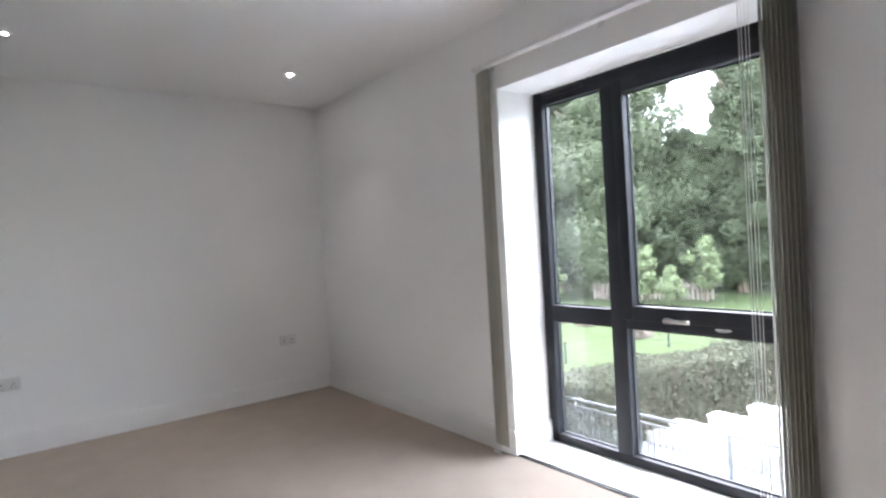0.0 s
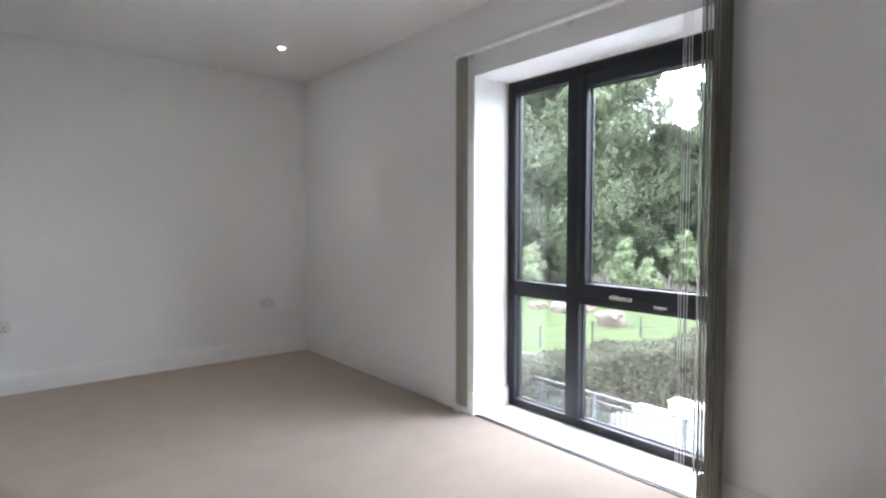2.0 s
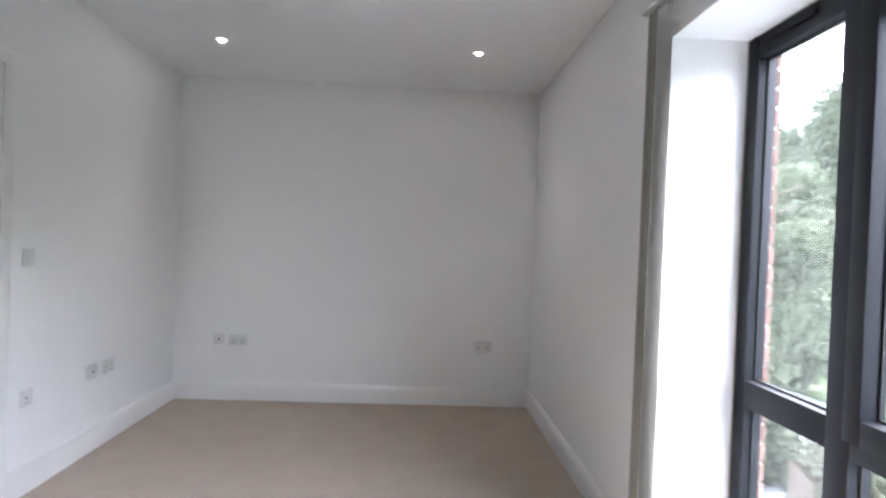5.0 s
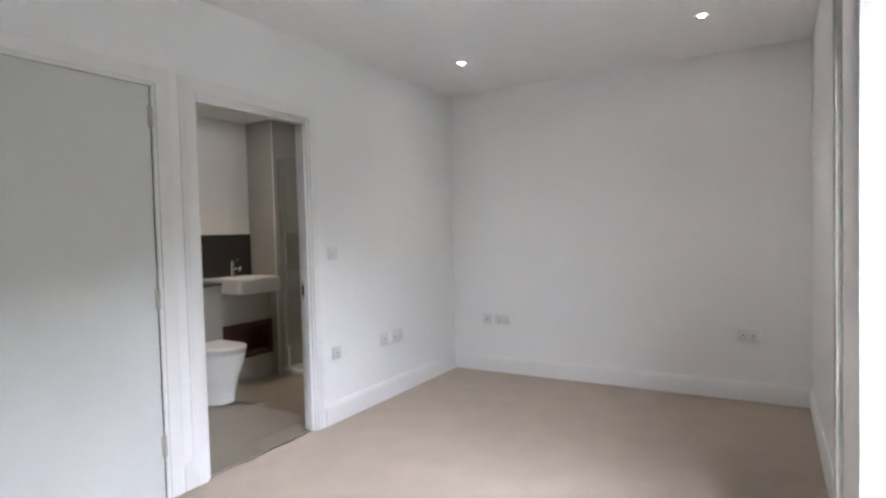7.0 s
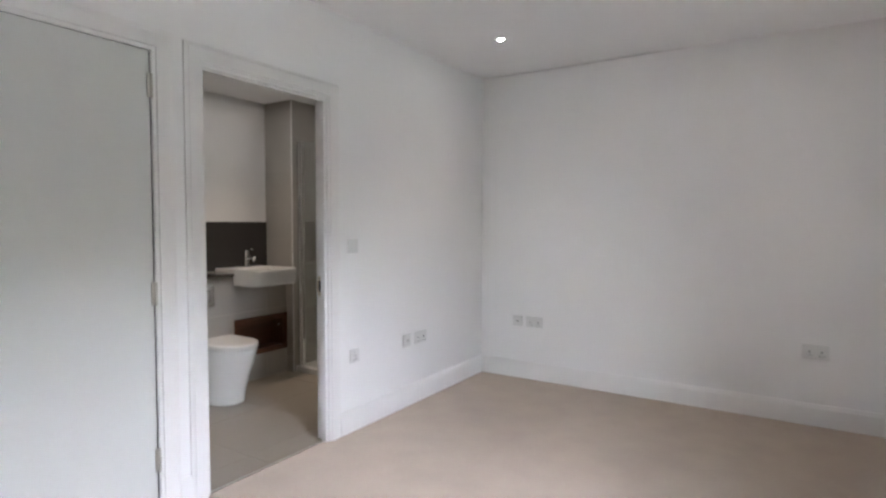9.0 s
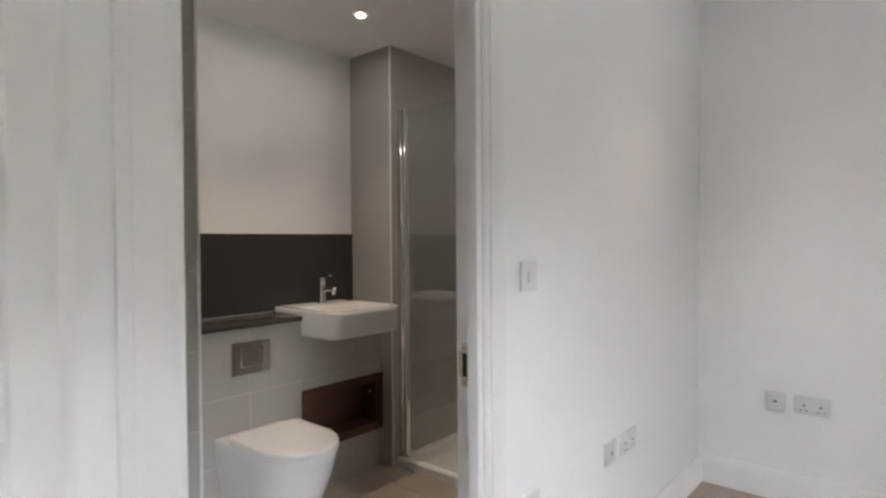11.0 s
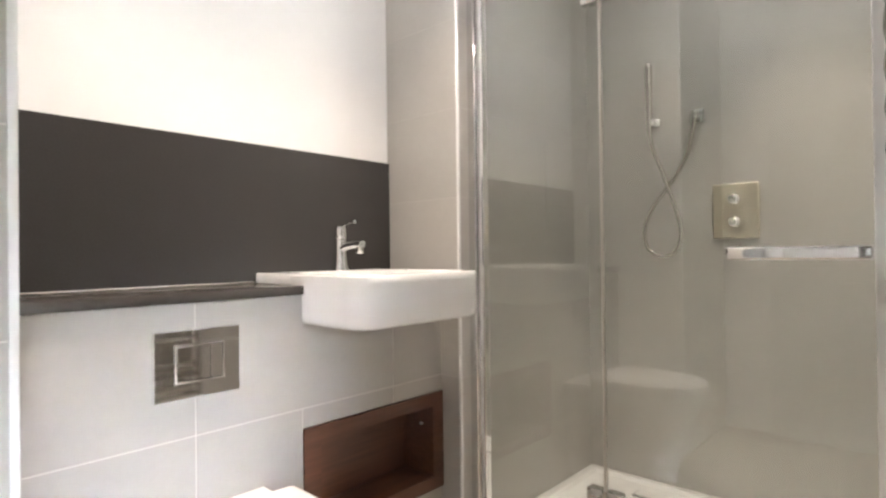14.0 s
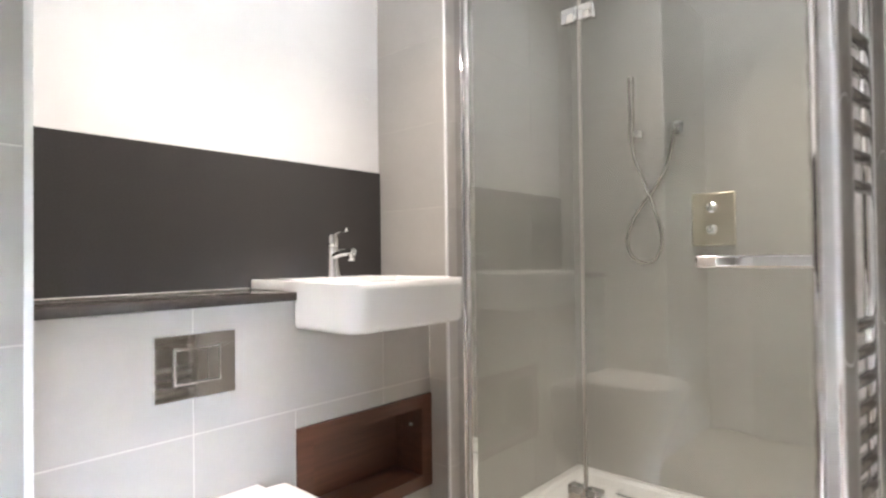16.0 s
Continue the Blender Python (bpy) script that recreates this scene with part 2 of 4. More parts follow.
for leaf in (LEAF, LEAFY, LEAFH, VANE):
    pb = leaf.node_tree.nodes["Principled BSDF"]
    pb.inputs["Specular IOR Level"].default_value = 0.25
    nn, ll = leaf.node_tree.nodes, leaf.node_tree.links
    trl, mx = nn.new("ShaderNodeBsdfTranslucent"), nn.new("ShaderNodeMixShader")
    ll.new(pb.inputs["Base Color"].links[0].from_socket, trl.inputs["Color"])
    mx.inputs[0].default_value = 0.25 if leaf is VANE else 0.35
    ll.new(pb.outputs[0], mx.inputs[1]), ll.new(trl.outputs[0], mx.inputs[2])
    ll.new(mx.outputs[0], nn["Material Output"].inputs["Surface"])

# ---- bedroom shell ----
setting("floor", boxes((-0.03, W, D, 0, -0.15, 0), (W, W + 0.005, D, R1, -0.15, 0)), CARPET, "beige cut-pile carpet over the bedroom floor", "floor")
setting("ceiling", boxes((-WT - 0.02, W + 0.3, D - 0.1, 0.12, H, H + 0.15)), CEIL, "plain white bedroom ceiling", "ceiling")
setting("wall_north", boxes((0, W + 0.3, 0, 0.12, -0.15, H)), WALL, "plain white painted bedroom end wall", "wall")
setting("wall_south", boxes((-WT, W + 0.3, D - 0.12, D, -0.15, H)), WALL, "plain white painted wall behind the walker", "wall")
setting("wall_west", boxes((-WT, 0, OP1 + 0.03, 0.0, -0.15, H), (-WT, 0, OP0 - 0.03, OP1 + 0.03, OPT + 0.03, H), (-WT, 0, CD1 + 0.03, OP0 - 0.03, -0.15, H),
                           (-WT, 0, CD0 - 0.03, CD1 + 0.03, CDT + 0.03, H), (-WT, 0, D, CD0 - 0.03, -0.15, H)),
        WALL, "white painted partition with the ensuite and cupboard doorways", "wall")
setting("wall_east", boxes((W, FX0 - 0.005, R0, 0, -0.15, H), (W, FX0 - 0.005, R1, R0, RT, H), (W, FX0 - 0.005, D, R1, -0.15, H),
                           (W + 0.006, FX0 - 0.005, R1, R0, -0.15, -0.01)),
        WALL, "white painted outer wall with a full-height window", "wall")
setting("wall_cupboard_back", boxes((-0.75, -0.70, CD0 - 0.1, CD1 + 0.1, -0.15, H)), WALL, "plain wall closing the cupboard", "wall")

SKIRT = [(0, 0), (0.018, 0), (0.018, 0.112), (0.0155, 0.120), (0.0115, 0.126), (0.0115, 0.131), (0.008, 0.138), (0, 0.138)]
sk = bmesh.new()
sweep(SKIRT, "y", OP1 + 0.088, 0, lambda o, s, u: (o, s, u), sk)
sweep(SKIRT, "y", CD1 + 0.09, OP0 - 0.093, lambda o, s, u: (o, s, u), sk)
sweep(SKIRT, "y", D, CD0 - 0.09, lambda o, s, u: (o, s, u), sk)
sweep(SKIRT, "x", 0.0, W, lambda o, s, u: (s, -o, u), sk)
sweep(SKIRT, "y", R0, 0, lambda o, s, u: (W - o, s, u), sk)
sweep(SKIRT, "y", D, R1, lambda o, s, u: (W - o, s, u), sk)
sweep(SKIRT, "x", W - 0.018, FX0 - 0.002, lambda o, s, u: (s, R0 - o, u), sk)
sweep(SKIRT, "x", W - 0.018, FX0 - 0.002, lambda o, s, u: (s, R1 + o, u), sk)
sweep(SKIRT, "x", 0.0, W, lambda o, s, u: (s, D + o, u), sk)
setting("baseboard", sk, GLOSSW, "white gloss moulded skirting board", "skirting")

setting("window_sill", boxes((W + 0.012, FX0 - 0.001, R1 + 0.02, R0 - 0.02, -0.02, 0.012), bev=0.004), GLOSSW, "white board filling the window recess at carpet level", "sill")
setting("carpet_edge_strip", boxes((W - 0.010, W + 0.011, R1, R0, -0.01, 0.005)), GASKET, "thin dark strip at the carpet edge", "trim")


# ---- door surrounds ----
ARCH = [(0.0, 0.0), (0.0, 0.006), (0.011, 0.009), (0.013, 0.016), (0.019, 0.018), (0.060, 0.020), (0.068, 0.019), (0.072, 0.014), (0.088, 0.010), (0.088, 0.0)]


def architrave(y0, y1, top, side=1, x=0.0):
    """Mitred moulding round an opening from y0 to y1; profile pairs are (away from the opening, off the wall)."""
    path = [(y0, 0.0, -1, 0), (y0, top, -1, 1), (y1, top, 1, 1), (y1, 0.0, 1, 0)]
    rings = [[(x + side * d, y + sy * a, z + sz * a) for a, d in ARCH] for y, z, sy, sz in path]
    return loft(rings)


def cut_wall_lining(name, y0, y1, top, stop_x, label):
    t, x0, x1 = 0.03, -WT - 0.002, 0.002
    ob = thing(name, (0, (y0 + y1) / 2, 0), label, "door lining", kind="structure")
    part("jamb", boxes((x0, x1, y0 - t, y0, 0, top + t), bev=0.001, seg=1), GLOSSW, ob)
    part("jamb", boxes((x0, x1, y1, y1 + t, 0, top + t), bev=0.001, seg=1), GLOSSW, ob)
    part("head", boxes((x0, x1, y0, y1, top, top + t), bev=0.001, seg=1), GLOSSW, ob)
    for d in ((y0, y0 + 0.012, 0, top), (y1 - 0.020, y1, 0, top), (y0 + 0.012, y1 - 0.020, top - 0.020, top)):
        part("stop", boxes((stop_x, stop_x + 0.035, *d), bev=0.002, seg=1), GLOSSW, ob)
    return ob


cut_wall_lining("door_lining_ensuite", OP0, OP1, OPT, -0.040, "white gloss door lining with planted stops")
cut_wall_lining("door_lining_cupboard", CD0, CD1, CDT, -0.085, "white gloss lining of the closed door")
setting("architrave_ensuite", architrave(OP0 - 0.004, OP1 + 0.004, OPT + 0.004), GLOSSW, "white moulded architrave round the ensuite doorway", "trim")
setting("architrave_cupboard", architrave(CD0 - 0.004, CD1 + 0.004, CDT + 0.004), GLOSSW, "white moulded architrave round the closed door", "trim")
setting("architrave_inner", architrave(OP0 - 0.004, OP1 + 0.004, OPT + 0.004, -1, -WT), GLOSSW, "white architrave on the bathroom side", "trim")


def butt_hinge(y, z, parent):
    h = part("hinge", boxes((0.0, 0.006, y - 0.016, y + 0.016, z - 0.05, z + 0.05), bev=0.001, seg=1), STEEL, parent, "satin steel butt hinge")
    for k in range(5):
        part("knuckle", loft([disc(0.009, y, z - 0.05 + 0.02 * k + 0.0008, 0.006, 10), disc(0.009, y, z - 0.03 + 0.02 * k - 0.0008, 0.006, 10)]), STEEL, h)
    return h


door1 = thing("door_1", (-0.02, (CD0 + CD1) / 2, 0), "closed flush white painted door on three steel hinges", "door", kind="structure")
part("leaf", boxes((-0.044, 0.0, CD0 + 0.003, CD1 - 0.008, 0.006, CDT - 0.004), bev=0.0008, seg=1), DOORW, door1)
# black strip added so the gap round the leaf reads as deep shadow
part("seal", boxes((-0.034, -0.006, CD1 - 0.0076, CD1 - 0.0004, 0.006, CDT - 0.004), (-0.034, -0.006, CD0 + 0.003, CD1 - 0.008, CDT - 0.0038, CDT - 0.0004)), GASKET, door1, "dark strip standing in for the shadow in the gap round the leaf")
for hz in (1.86, 0.985, 0.265):
    butt_hinge(CD1 - 0.003, hz, door1)

door2 = thing("door_2", (-WT, OP0, 0), "white flush door standing open inside the bathroom", "door", kind="structure")
part("leaf", boxes((-WT - 0.78, -WT - 0.012, OP0 - 0.042, OP0 - 0.002, 0.008, OPT - 0.004), bev=0.002, seg=1), DOORW, door2)
for hz in (1.84, 0.98, 0.22):
    part("hinge", boxes((-WT - 0.012, -WT + 0.002, OP0 - 0.001, OP0 + 0.003, hz - 0.05, hz + 0.05)), STEEL, door2)

strike = thing("strike_plate", (-0.066, OP1, 0.91), "satin steel latch strike plate let into the white door lining", "strike plate")
sx, sz = -0.064, 0.913
sp = bmesh.new()
ring0 = []
for k in range(24):
    a = 2 * math.pi * k / 24
    ring0.append((0.0125 * math.cos(a), (0.048 if math.sin(a) > 0 else -0.048) + 0.0125 * math.sin(a)))
loft([[(sx + x, OP1 - d, sz + z) for x, z in ring0] for d in (0.0, 0.0022)], bm=sp)
box(sp, sx - 0.022, sx - 0.012, OP1 - 0.0026, OP1 - 0.0002, sz - 0.034, sz + 0.036)
part("plate", sp, NICKEL, strike)
part("keep_slot", boxes((sx - 0.0075, sx + 0.008, OP1 - 0.0034, OP1 - 0.0024, sz - 0.031, sz + 0.033)), SLOT, strike, "dark latch recess")
for z in (-0.047, 0.047):
    s = bmesh.new()
    loft([[(sx + r * math.cos(2 * math.pi * k / 14), OP1 - d, sz + z + r * math.sin(2 * math.pi * k / 14)) for k in range(14)] for r, d in ((0.0045, 0.002), (0.0045, 0.0032), (0.003, 0.0038))], bm=s)
    screw = part("screw", s, STEEL, strike)
    part("slot", boxes((sx - 0.003, sx + 0.003, OP1 - 0.0042, OP1 - 0.0037, sz + z - 0.0006, sz + z + 0.0006)), SLOT, screw)


# ---- sockets and switches ----
def wall_plate(name, label, at, wide, kind, normal):
    """A white accessory plate; normal 'x' faces +x on the west wall, 'y' faces -y on the north wall."""
    ob = thing(name, at, label, "switch" if kind == "switch" else "socket", group="wall accessories")
    ax, ay, az = at

    def put(u0, u1, d0, d1, z0, z1):
        if normal == "x":
            return (ax + d0, ax + d1, ay + u0, ay + u1, az + z0, az + z1)
        return (ax + u0, ax + u1, ay - d1, ay - d0, az + z0, az + z1)

    hw = wide / 2
    part("plate", boxes(put(-hw, hw, 0, 0.009, -0.043, 0.043), bev=0.003), SOCKET, ob)
    if kind == "socket":
        n = 2 if wide > 0.1 else 1
        for i in range(n):
            c = (i - (n - 1) / 2) * 0.066
            part("rocker", boxes(put(c - 0.007, c + 0.007, 0.009, 0.0125, 0.014, 0.034), bev=0.001, seg=1), SOCKET, ob)
            part("pin_hole", boxes(put(c - 0.004, c + 0.004, 0.0085, 0.0094, -0.006, 0.004)), SLOT, ob)
            for s in (-0.011, 0.011):
                part("pin_hole", boxes(put(c + s - 0.0035, c + s + 0.0035, 0.0085, 0.0094, -0.027, -0.0215)), SLOT, ob)
    elif kind == "switch":
        part("rocker", boxes(put(-0.011, 0.011, 0.009, 0.013, -0.016, 0.016), bev=0.0008, seg=1), SOCKET, ob)
    elif kind == "outlet":
        part("cover", boxes(put(-0.012, 0.012, 0.009, 0.012, -0.012, 0.012), bev=0.002, seg=1), SOCKET, ob)
        part("port", boxes(put(-0.006, 0.006, 0.0115, 0.0126, -0.006, 0.005)), SLOT, ob)
    return ob


wall_plate("light_switch", "small white light switch beside the ensuite door", (0, -1.656, 1.145), 0.086, "switch", "x")
wall_plate("single_socket", "single white power socket below the light switch", (0, -1.646, 0.466), 0.086, "socket", "x")
wall_plate("data_outlet", "white aerial outlet near the room corner", (0, -1.10, 0.464), 0.086, "outlet", "x")
wall_plate("double_socket", "double white power socket beside an aerial outlet", (0, -0.935, 0.462), 0.146, "socket", "x")
wall_plate("data_outlet", "white data outlet on the end wall", (0.345, 0, 0.474), 0.086, "outlet", "y")
wall_plate("double_socket", "double white power socket on the end wall", (0.494, 0, 0.474), 0.146, "socket", "y")
wall_plate("double_socket", "double white power socket near the window corner", (2.412, 0, 0.474), 0.146, "socket", "y")


# ---- recessed downlights ----
def downlight(x, y, z, power, colour, beam, blend, label):
    ob = thing("downlight", (x, y, z), label, "downlight", group="downlights")
    rim = bmesh.new()
    prof = [(0.038, 0.0), (0.037, 0.004), (0.027, 0.005), (0.019, 0.003), (0.0150, -0.002)]
    loft([disc(x, y, z - d, r) for r, d in prof], close0=False, close1=False, bm=rim)
    part("bezel", rim, PLASTIC, ob)
    part("lamp_face", loft([disc(x, y, z - 0.0008, 0.0150), disc(x, y, z - 0.003, 0.012)]), LAMP, ob, "glowing lamp face")
    li = bpy.data.lights.new("downlight_beam", "SPOT")
    li.energy, li.color, li.spot_size, li.spot_blend, li.shadow_soft_size = power, colour, radians(beam), blend, 0.03
    lo = new("downlight_beam", li)
    lo.matrix_world = look((x, y, z - 0.02), (x, y, 0))
    return ob


LAMP = glow("lamp_glow", (1.0, 0.95, 0.87), 6.0)
WARM = (1.0, 0.92, 0.82)
for lx in (0.597, 2.209):
    downlight(lx, -0.856, H, ROOM_SPOT, WARM, 92, 1.0, "lit recessed white downlight in the bedroom ceiling")
for bx, ly in ((-1.15, -1.80), (-1.15, -1.285), (-0.50, -0.42)):
    downlight(bx, ly, BH, BATH_SPOT * (1.3 if bx > -0.9 else 1.0), (1.0, 0.83, 0.64), 66 if bx > -0.9 else 84, 1.0, "lit recessed white downlight in the bathroom ceiling")

# ---- window ----
win = thing("window_1", (FX0, (R0 + R1) / 2, 0), "tall anthracite aluminium window in four panes", "window", kind="structure")
MU0, MU1 = -2.832, -2.925             # mullion
TR0, TR1 = 0.735, 0.832               # transom
FB, FT = 0.062, 2.015                 # frame inner bottom, top
FL, FR = R0 - 0.066, R1 + 0.066
part("window_frame", boxes((FX0, FX1, FL, R0, 0.0, RT), (FX0, FX1, R1, FR, 0.0, RT), (FX0, FX1, FR, FL, 0.0, FB), (FX0, FX1, FR, FL, FT, RT), bev=0.003), ANTH, win)
part("mullion", boxes((FX0 - 0.002, FX1, MU1, MU0, FB - 0.001, FT + 0.001), bev=0.003), ANTH, win)
part("transom", boxes((FX0 - 0.001, FX1, MU0 - 0.001, FL + 0.001, TR0, TR1), bev=0.003), ANTH, win)
part("transom", boxes((FX0 - 0.001, FX1, FR - 0.001, MU1 + 0.001, TR0, TR1 - 0.03), bev=0.003), ANTH, win)
SL, SR, SB, ST = MU1 + 0.012, FR + 0.0, TR1 - 0.045, FT + 0.012
sash = part("sash", boxes((FX0 - 0.016, FX1 - 0.012, SL - 0.062, SL, SB, ST), (FX0 - 0.016, FX1 - 0.012, SR - 0.01, SR + 0.056, SB, ST),
                          (FX0 - 0.016, FX1 - 0.012, SR + 0.056, SL - 0.062, SB, SB + 0.072), (FX0 - 0.016, FX1 - 0.012, SR + 0.056, SL - 0.062, ST - 0.066, ST), bev=0.004), ANTH, win, "opening casement")
for y0, y1, z0, z1 in ((FL, MU0, TR1, FT), (FL, MU0, FB, TR0), (MU1, FR, FB, TR0), (SL - 0.062, SR + 0.056, SB + 0.072, ST - 0.066)):
    q = part("pane", boxes((FX1 - 0.032, FX1 - 0.008, y0 + 0.004, y1 - 0.004, z0 - 0.004, z1 + 0.004)), GLASS, win, "clear double glazing")
    q.visible_shadow = False
    g = 0.007
    part("gasket", boxes((FX1 - 0.036, FX1 - 0.031, y0, y0 - g, z0, z1), (FX1 - 0.036, FX1 - 0.031, y1 + g, y1, z0, z1), (FX1 - 0.036, FX1 - 0.031, y0 - g, y1 + g, z0, z0 + g), (FX1 - 0.036, FX1 - 0.031, y0 - g, y1 + g, z1 - g, z1)), GASKET, q)
hx, hy, hz = FX0 - 0.016, -3.17, 0.800
hb = part("handle", boxes((hx - 0.010, hx, hy - 0.030, hy + 0.016, hz - 0.013, hz + 0.013), bev=0.004), CHROME, sash, "chrome lever handle")
part("lever", bevel(boxes((hx - 0.034, hx - 0.020, hy - 0.125, hy + 0.012, hz - 0.011, hz + 0.011), (hx - 0.021, hx - 0.009, hy - 0.012, hy + 0.010, hz - 0.009, hz + 0.009)), 0.004), CHROME, win, "chrome lever")
part("maker_label", boxes((hx - 0.0008, hx, -3.47, -3.40, 0.771, 0.779), (hx - 0.0008, hx, -3.46, -3.41, 0.765, 0.768)), PLASTIC, win, "tiny pale sticker")
part("vent_cover", boxes((FX0 - 0.014, FX0, FL - 0.30, FL - 0.03, FT + 0.035, FT + 0.06), bev=0.003), ANTH, win, "slim trickle vent")


# ---- vertical blinds ----
blind = thing("vertical_blind", (W - 0.06, (R0 + R1) / 2, 2.2), "olive-grey vertical blind drawn aside to both ends of the window", "blind")
RZ = 2.215
part("head_rail", boxes((W - 0.082, W - 0.034, R1 - 0.15, R0 + 0.12, RZ, RZ + 0.022), bev=0.004), PLASTIC, blind, "white head rail")
for by in (R0 + 0.02, (R0 + R1) / 2, R1 - 0.05):
    part("bracket", boxes((W - 0.060, W, by - 0.02, by + 0.02, RZ + 0.025, RZ + 0.030), (W - 0.004, W, by - 0.02, by + 0.02, RZ - 0.012, RZ + 0.029)), PLASTIC, blind)


def vane(cx, cy, turn, bottom=0.055):
    c, s = math.cos(radians(turn)), math.sin(radians(turn))
    rows = []
    for z in (bottom, RZ - 0.012):
        ring = []
        for k in range(9):
            u = -0.0445 + 0.089 * k / 8
            bow = 0.006 * (1 - (u / 0.0445) ** 2)
            ring.append((u, bow + 0.0006))
        for k in range(8, -1, -1):
            u = -0.0445 + 0.089 * k / 8
            ring.append((u, 0.006 * (1 - (u / 0.0445) ** 2) - 0.0006))
        rows.append([(cx + u * c - b * s, cy + u * s + b * c, z) for u, b in ring])
    v = part("vane", loft(rows), VANE, blind)
    rows = [[(cx + u * c - b * s, cy + u * s + b * c, z) for u, b in ((-0.041, -0.003), (0.041, -0.003), (0.041, 0.006), (-0.041, 0.006))] for z in (bottom - 0.024, bottom + 0.004)]
    part("weight", loft(rows), PLASTIC, v, "white bottom weight")
    part("hanger", boxes((cx - 0.006, cx + 0.006, cy - 0.004, cy + 0.004, RZ - 0.014, RZ + 0.002)), PLASTIC, v)


for k in range(5):
    vane(W - 0.050, R0 + 0.088 - 0.0130 * k, 72 + 1.5 * (k % 3))
for k in range(8):
    vane(W - 0.034, R1 + 0.022 - 0.0155 * k, 25 + 3.0 * (k % 2) + k * 0.8)
for cy0, n, step in ((R0 + 0.088, 5, -0.0130), (R1 + 0.022, 8, -0.0155)):
    pts = []
    for k in range(n):
        y = cy0 + step * k
        pts += [(W - 0.095, y, 0.040), (W - 0.098, y + step / 2, 0.022)]
    part("bottom_chain", tube(smooth_path(pts, 3), 0.0022, 6), PLASTIC, blind, "white linking chain")
for dy in (0.040, 0.052, 0.066, 0.076):
    part("cord", tube([(W - 0.090, R1 + dy, RZ), (W - 0.090, R1 + dy, 1.0), (W - 0.089, R1 + dy + 0.002, 0.12)], 0.0014, 6), PLASTIC, blind, "white control cord")

# ---- bathroom shell ----
setting("wall_bathroom_west", boxes((XS - 0.12, XS, YT - 0.02, 0.12, -0.15, BH + 0.1)), WALL, "white painted wall above the black splashback", "wall")
setting("wall_bathroom_corner", boxes((XS - 0.12, XT - 0.0008, -2.78, YT - 0.0008, -0.15, BH)), GROUT, "tiled wall return beside the vanity recess", "wall")
setting("wall_bathroom_south", boxes((XT - 0.1, -WT, -2.84, -2.74, -0.15, BH)), WALL, "plain painted wall behind the open door", "wall")
setting("wall_bathroom_north", boxes((XS - 0.12, -WT + 0.01, YB + 0.0008, 0.12, -0.15, BH + 0.1)), GROUT, "shower end wall", "wall")
setting("riser_boxing", boxes((XS, XB - 0.0008, PY + 0.0008, YB + 0.0008, -0.15, BH)), GROUT, "boxed riser between the basin and the shower", "wall")
setting("cistern_boxing", boxes((XS, XC - 0.0008, YT, PY, -0.15, 0.20), (XS, XC - 0.0008, YT, -1.44, 0.20, 0.516),
                                (XS, XC - 0.14, -1.44, PY, 0.20, 0.516), (XS, XC - 0.0008, YT, PY, 0.516, CT - 0.024)), GROUT, "tiled boxing that hides the cistern", "wall")
setting("shower_nib_wall", boxes((-0.27, -WT, GY - 0.02, YB + 0.0008, -0.15, BH)), WALL, "short white wall at the shower end", "wall")
setting("ceiling_bathroom", boxes((XS - 0.12, -WT, -2.84, 0.12, BH, H + 0.02)), CEIL, "plain white bathroom ceiling", "ceiling")
floor_b = setting("floor_bathroom", boxes((XS, -0.03, -2.78, 0.0, -0.15, -0.0035)), GROUT, "pale grout bed of the bathroom floor", "floor")
setting("threshold", boxes((-0.034, -0.024, OP0, OP1, -0.012, 0.003)), STEEL, "thin metal strip between the carpet and tiles", "trim")

# ---- vanity ----
setting("splashback", boxes((XS, XS + 0.010, YT - 0.008, PY, CT, 1.292), bev=0.001, seg=1), BLACK, "black stone-effect splashback panel", "splashback")
vc = thing("vanity_counter", (XC, YT, CT - 0.024), "glossy black counter over the boxed cistern", "counter")
part("slab", boxes((XS + 0.0105, XC + 0.012, YT - 0.008, -1.443, CT - 0.024, CT), bev=0.003), COUNTER, vc)
part("sealant", boxes((XS + 0.0102, XS + 0.0165, YT - 0.004, -1.443, CT + 0.0002, CT + 0.004), bev=0.002, seg=1), TILE, vc, "pale sealant line along the splashback")
part("rear_ledge", boxes((XS + 0.0105, -1.60, -1.4425, PY - 0.001, CT - 0.024, CT), bev=0.003), COUNTER, vc)


def rounded_front(x0, x1, y0, y1, r, n=7):
    """A plan with square back corners and rounded front corners (front is +x)."""
    out = [(x0, y0)]
    for cx, cy, a0 in ((x1 - r, y0 + r, -90), (x1 - r, y1 - r, 0)):
        for k in range(n + 1):
            a = radians(a0 + 90 * k / n)
            out.append((cx + r * math.cos(a), cy + r * math.sin(a)))
    return out + [(x0, y1)]


BY0, BY1, BX1 = -1.443, -0.985, -1.185
basin = thing("wash_basin", ((XC + BX1) / 2, (BY0 + BY1) / 2, 0.787), "white ceramic semi-recessed basin set into the black counter", "basin")
RIMZ = 0.917
rings = []
for x0, x1, inset, r, z in ((XC - 0.05, BX1 - 0.016, 0.013, 0.052, 0.785), (XC - 0.05, BX1 - 0.006, 0.005, 0.058, 0.788), (XC - 0.05, BX1 - 0.001, 0.001, 0.062, 0.796), (XC - 0.05, BX1, 0.0, 0.063, 0.806)):
    rings.append([(x, y, z) for x, y in rounded_front(x0, x1, BY0 + inset, BY1 - inset, r)])
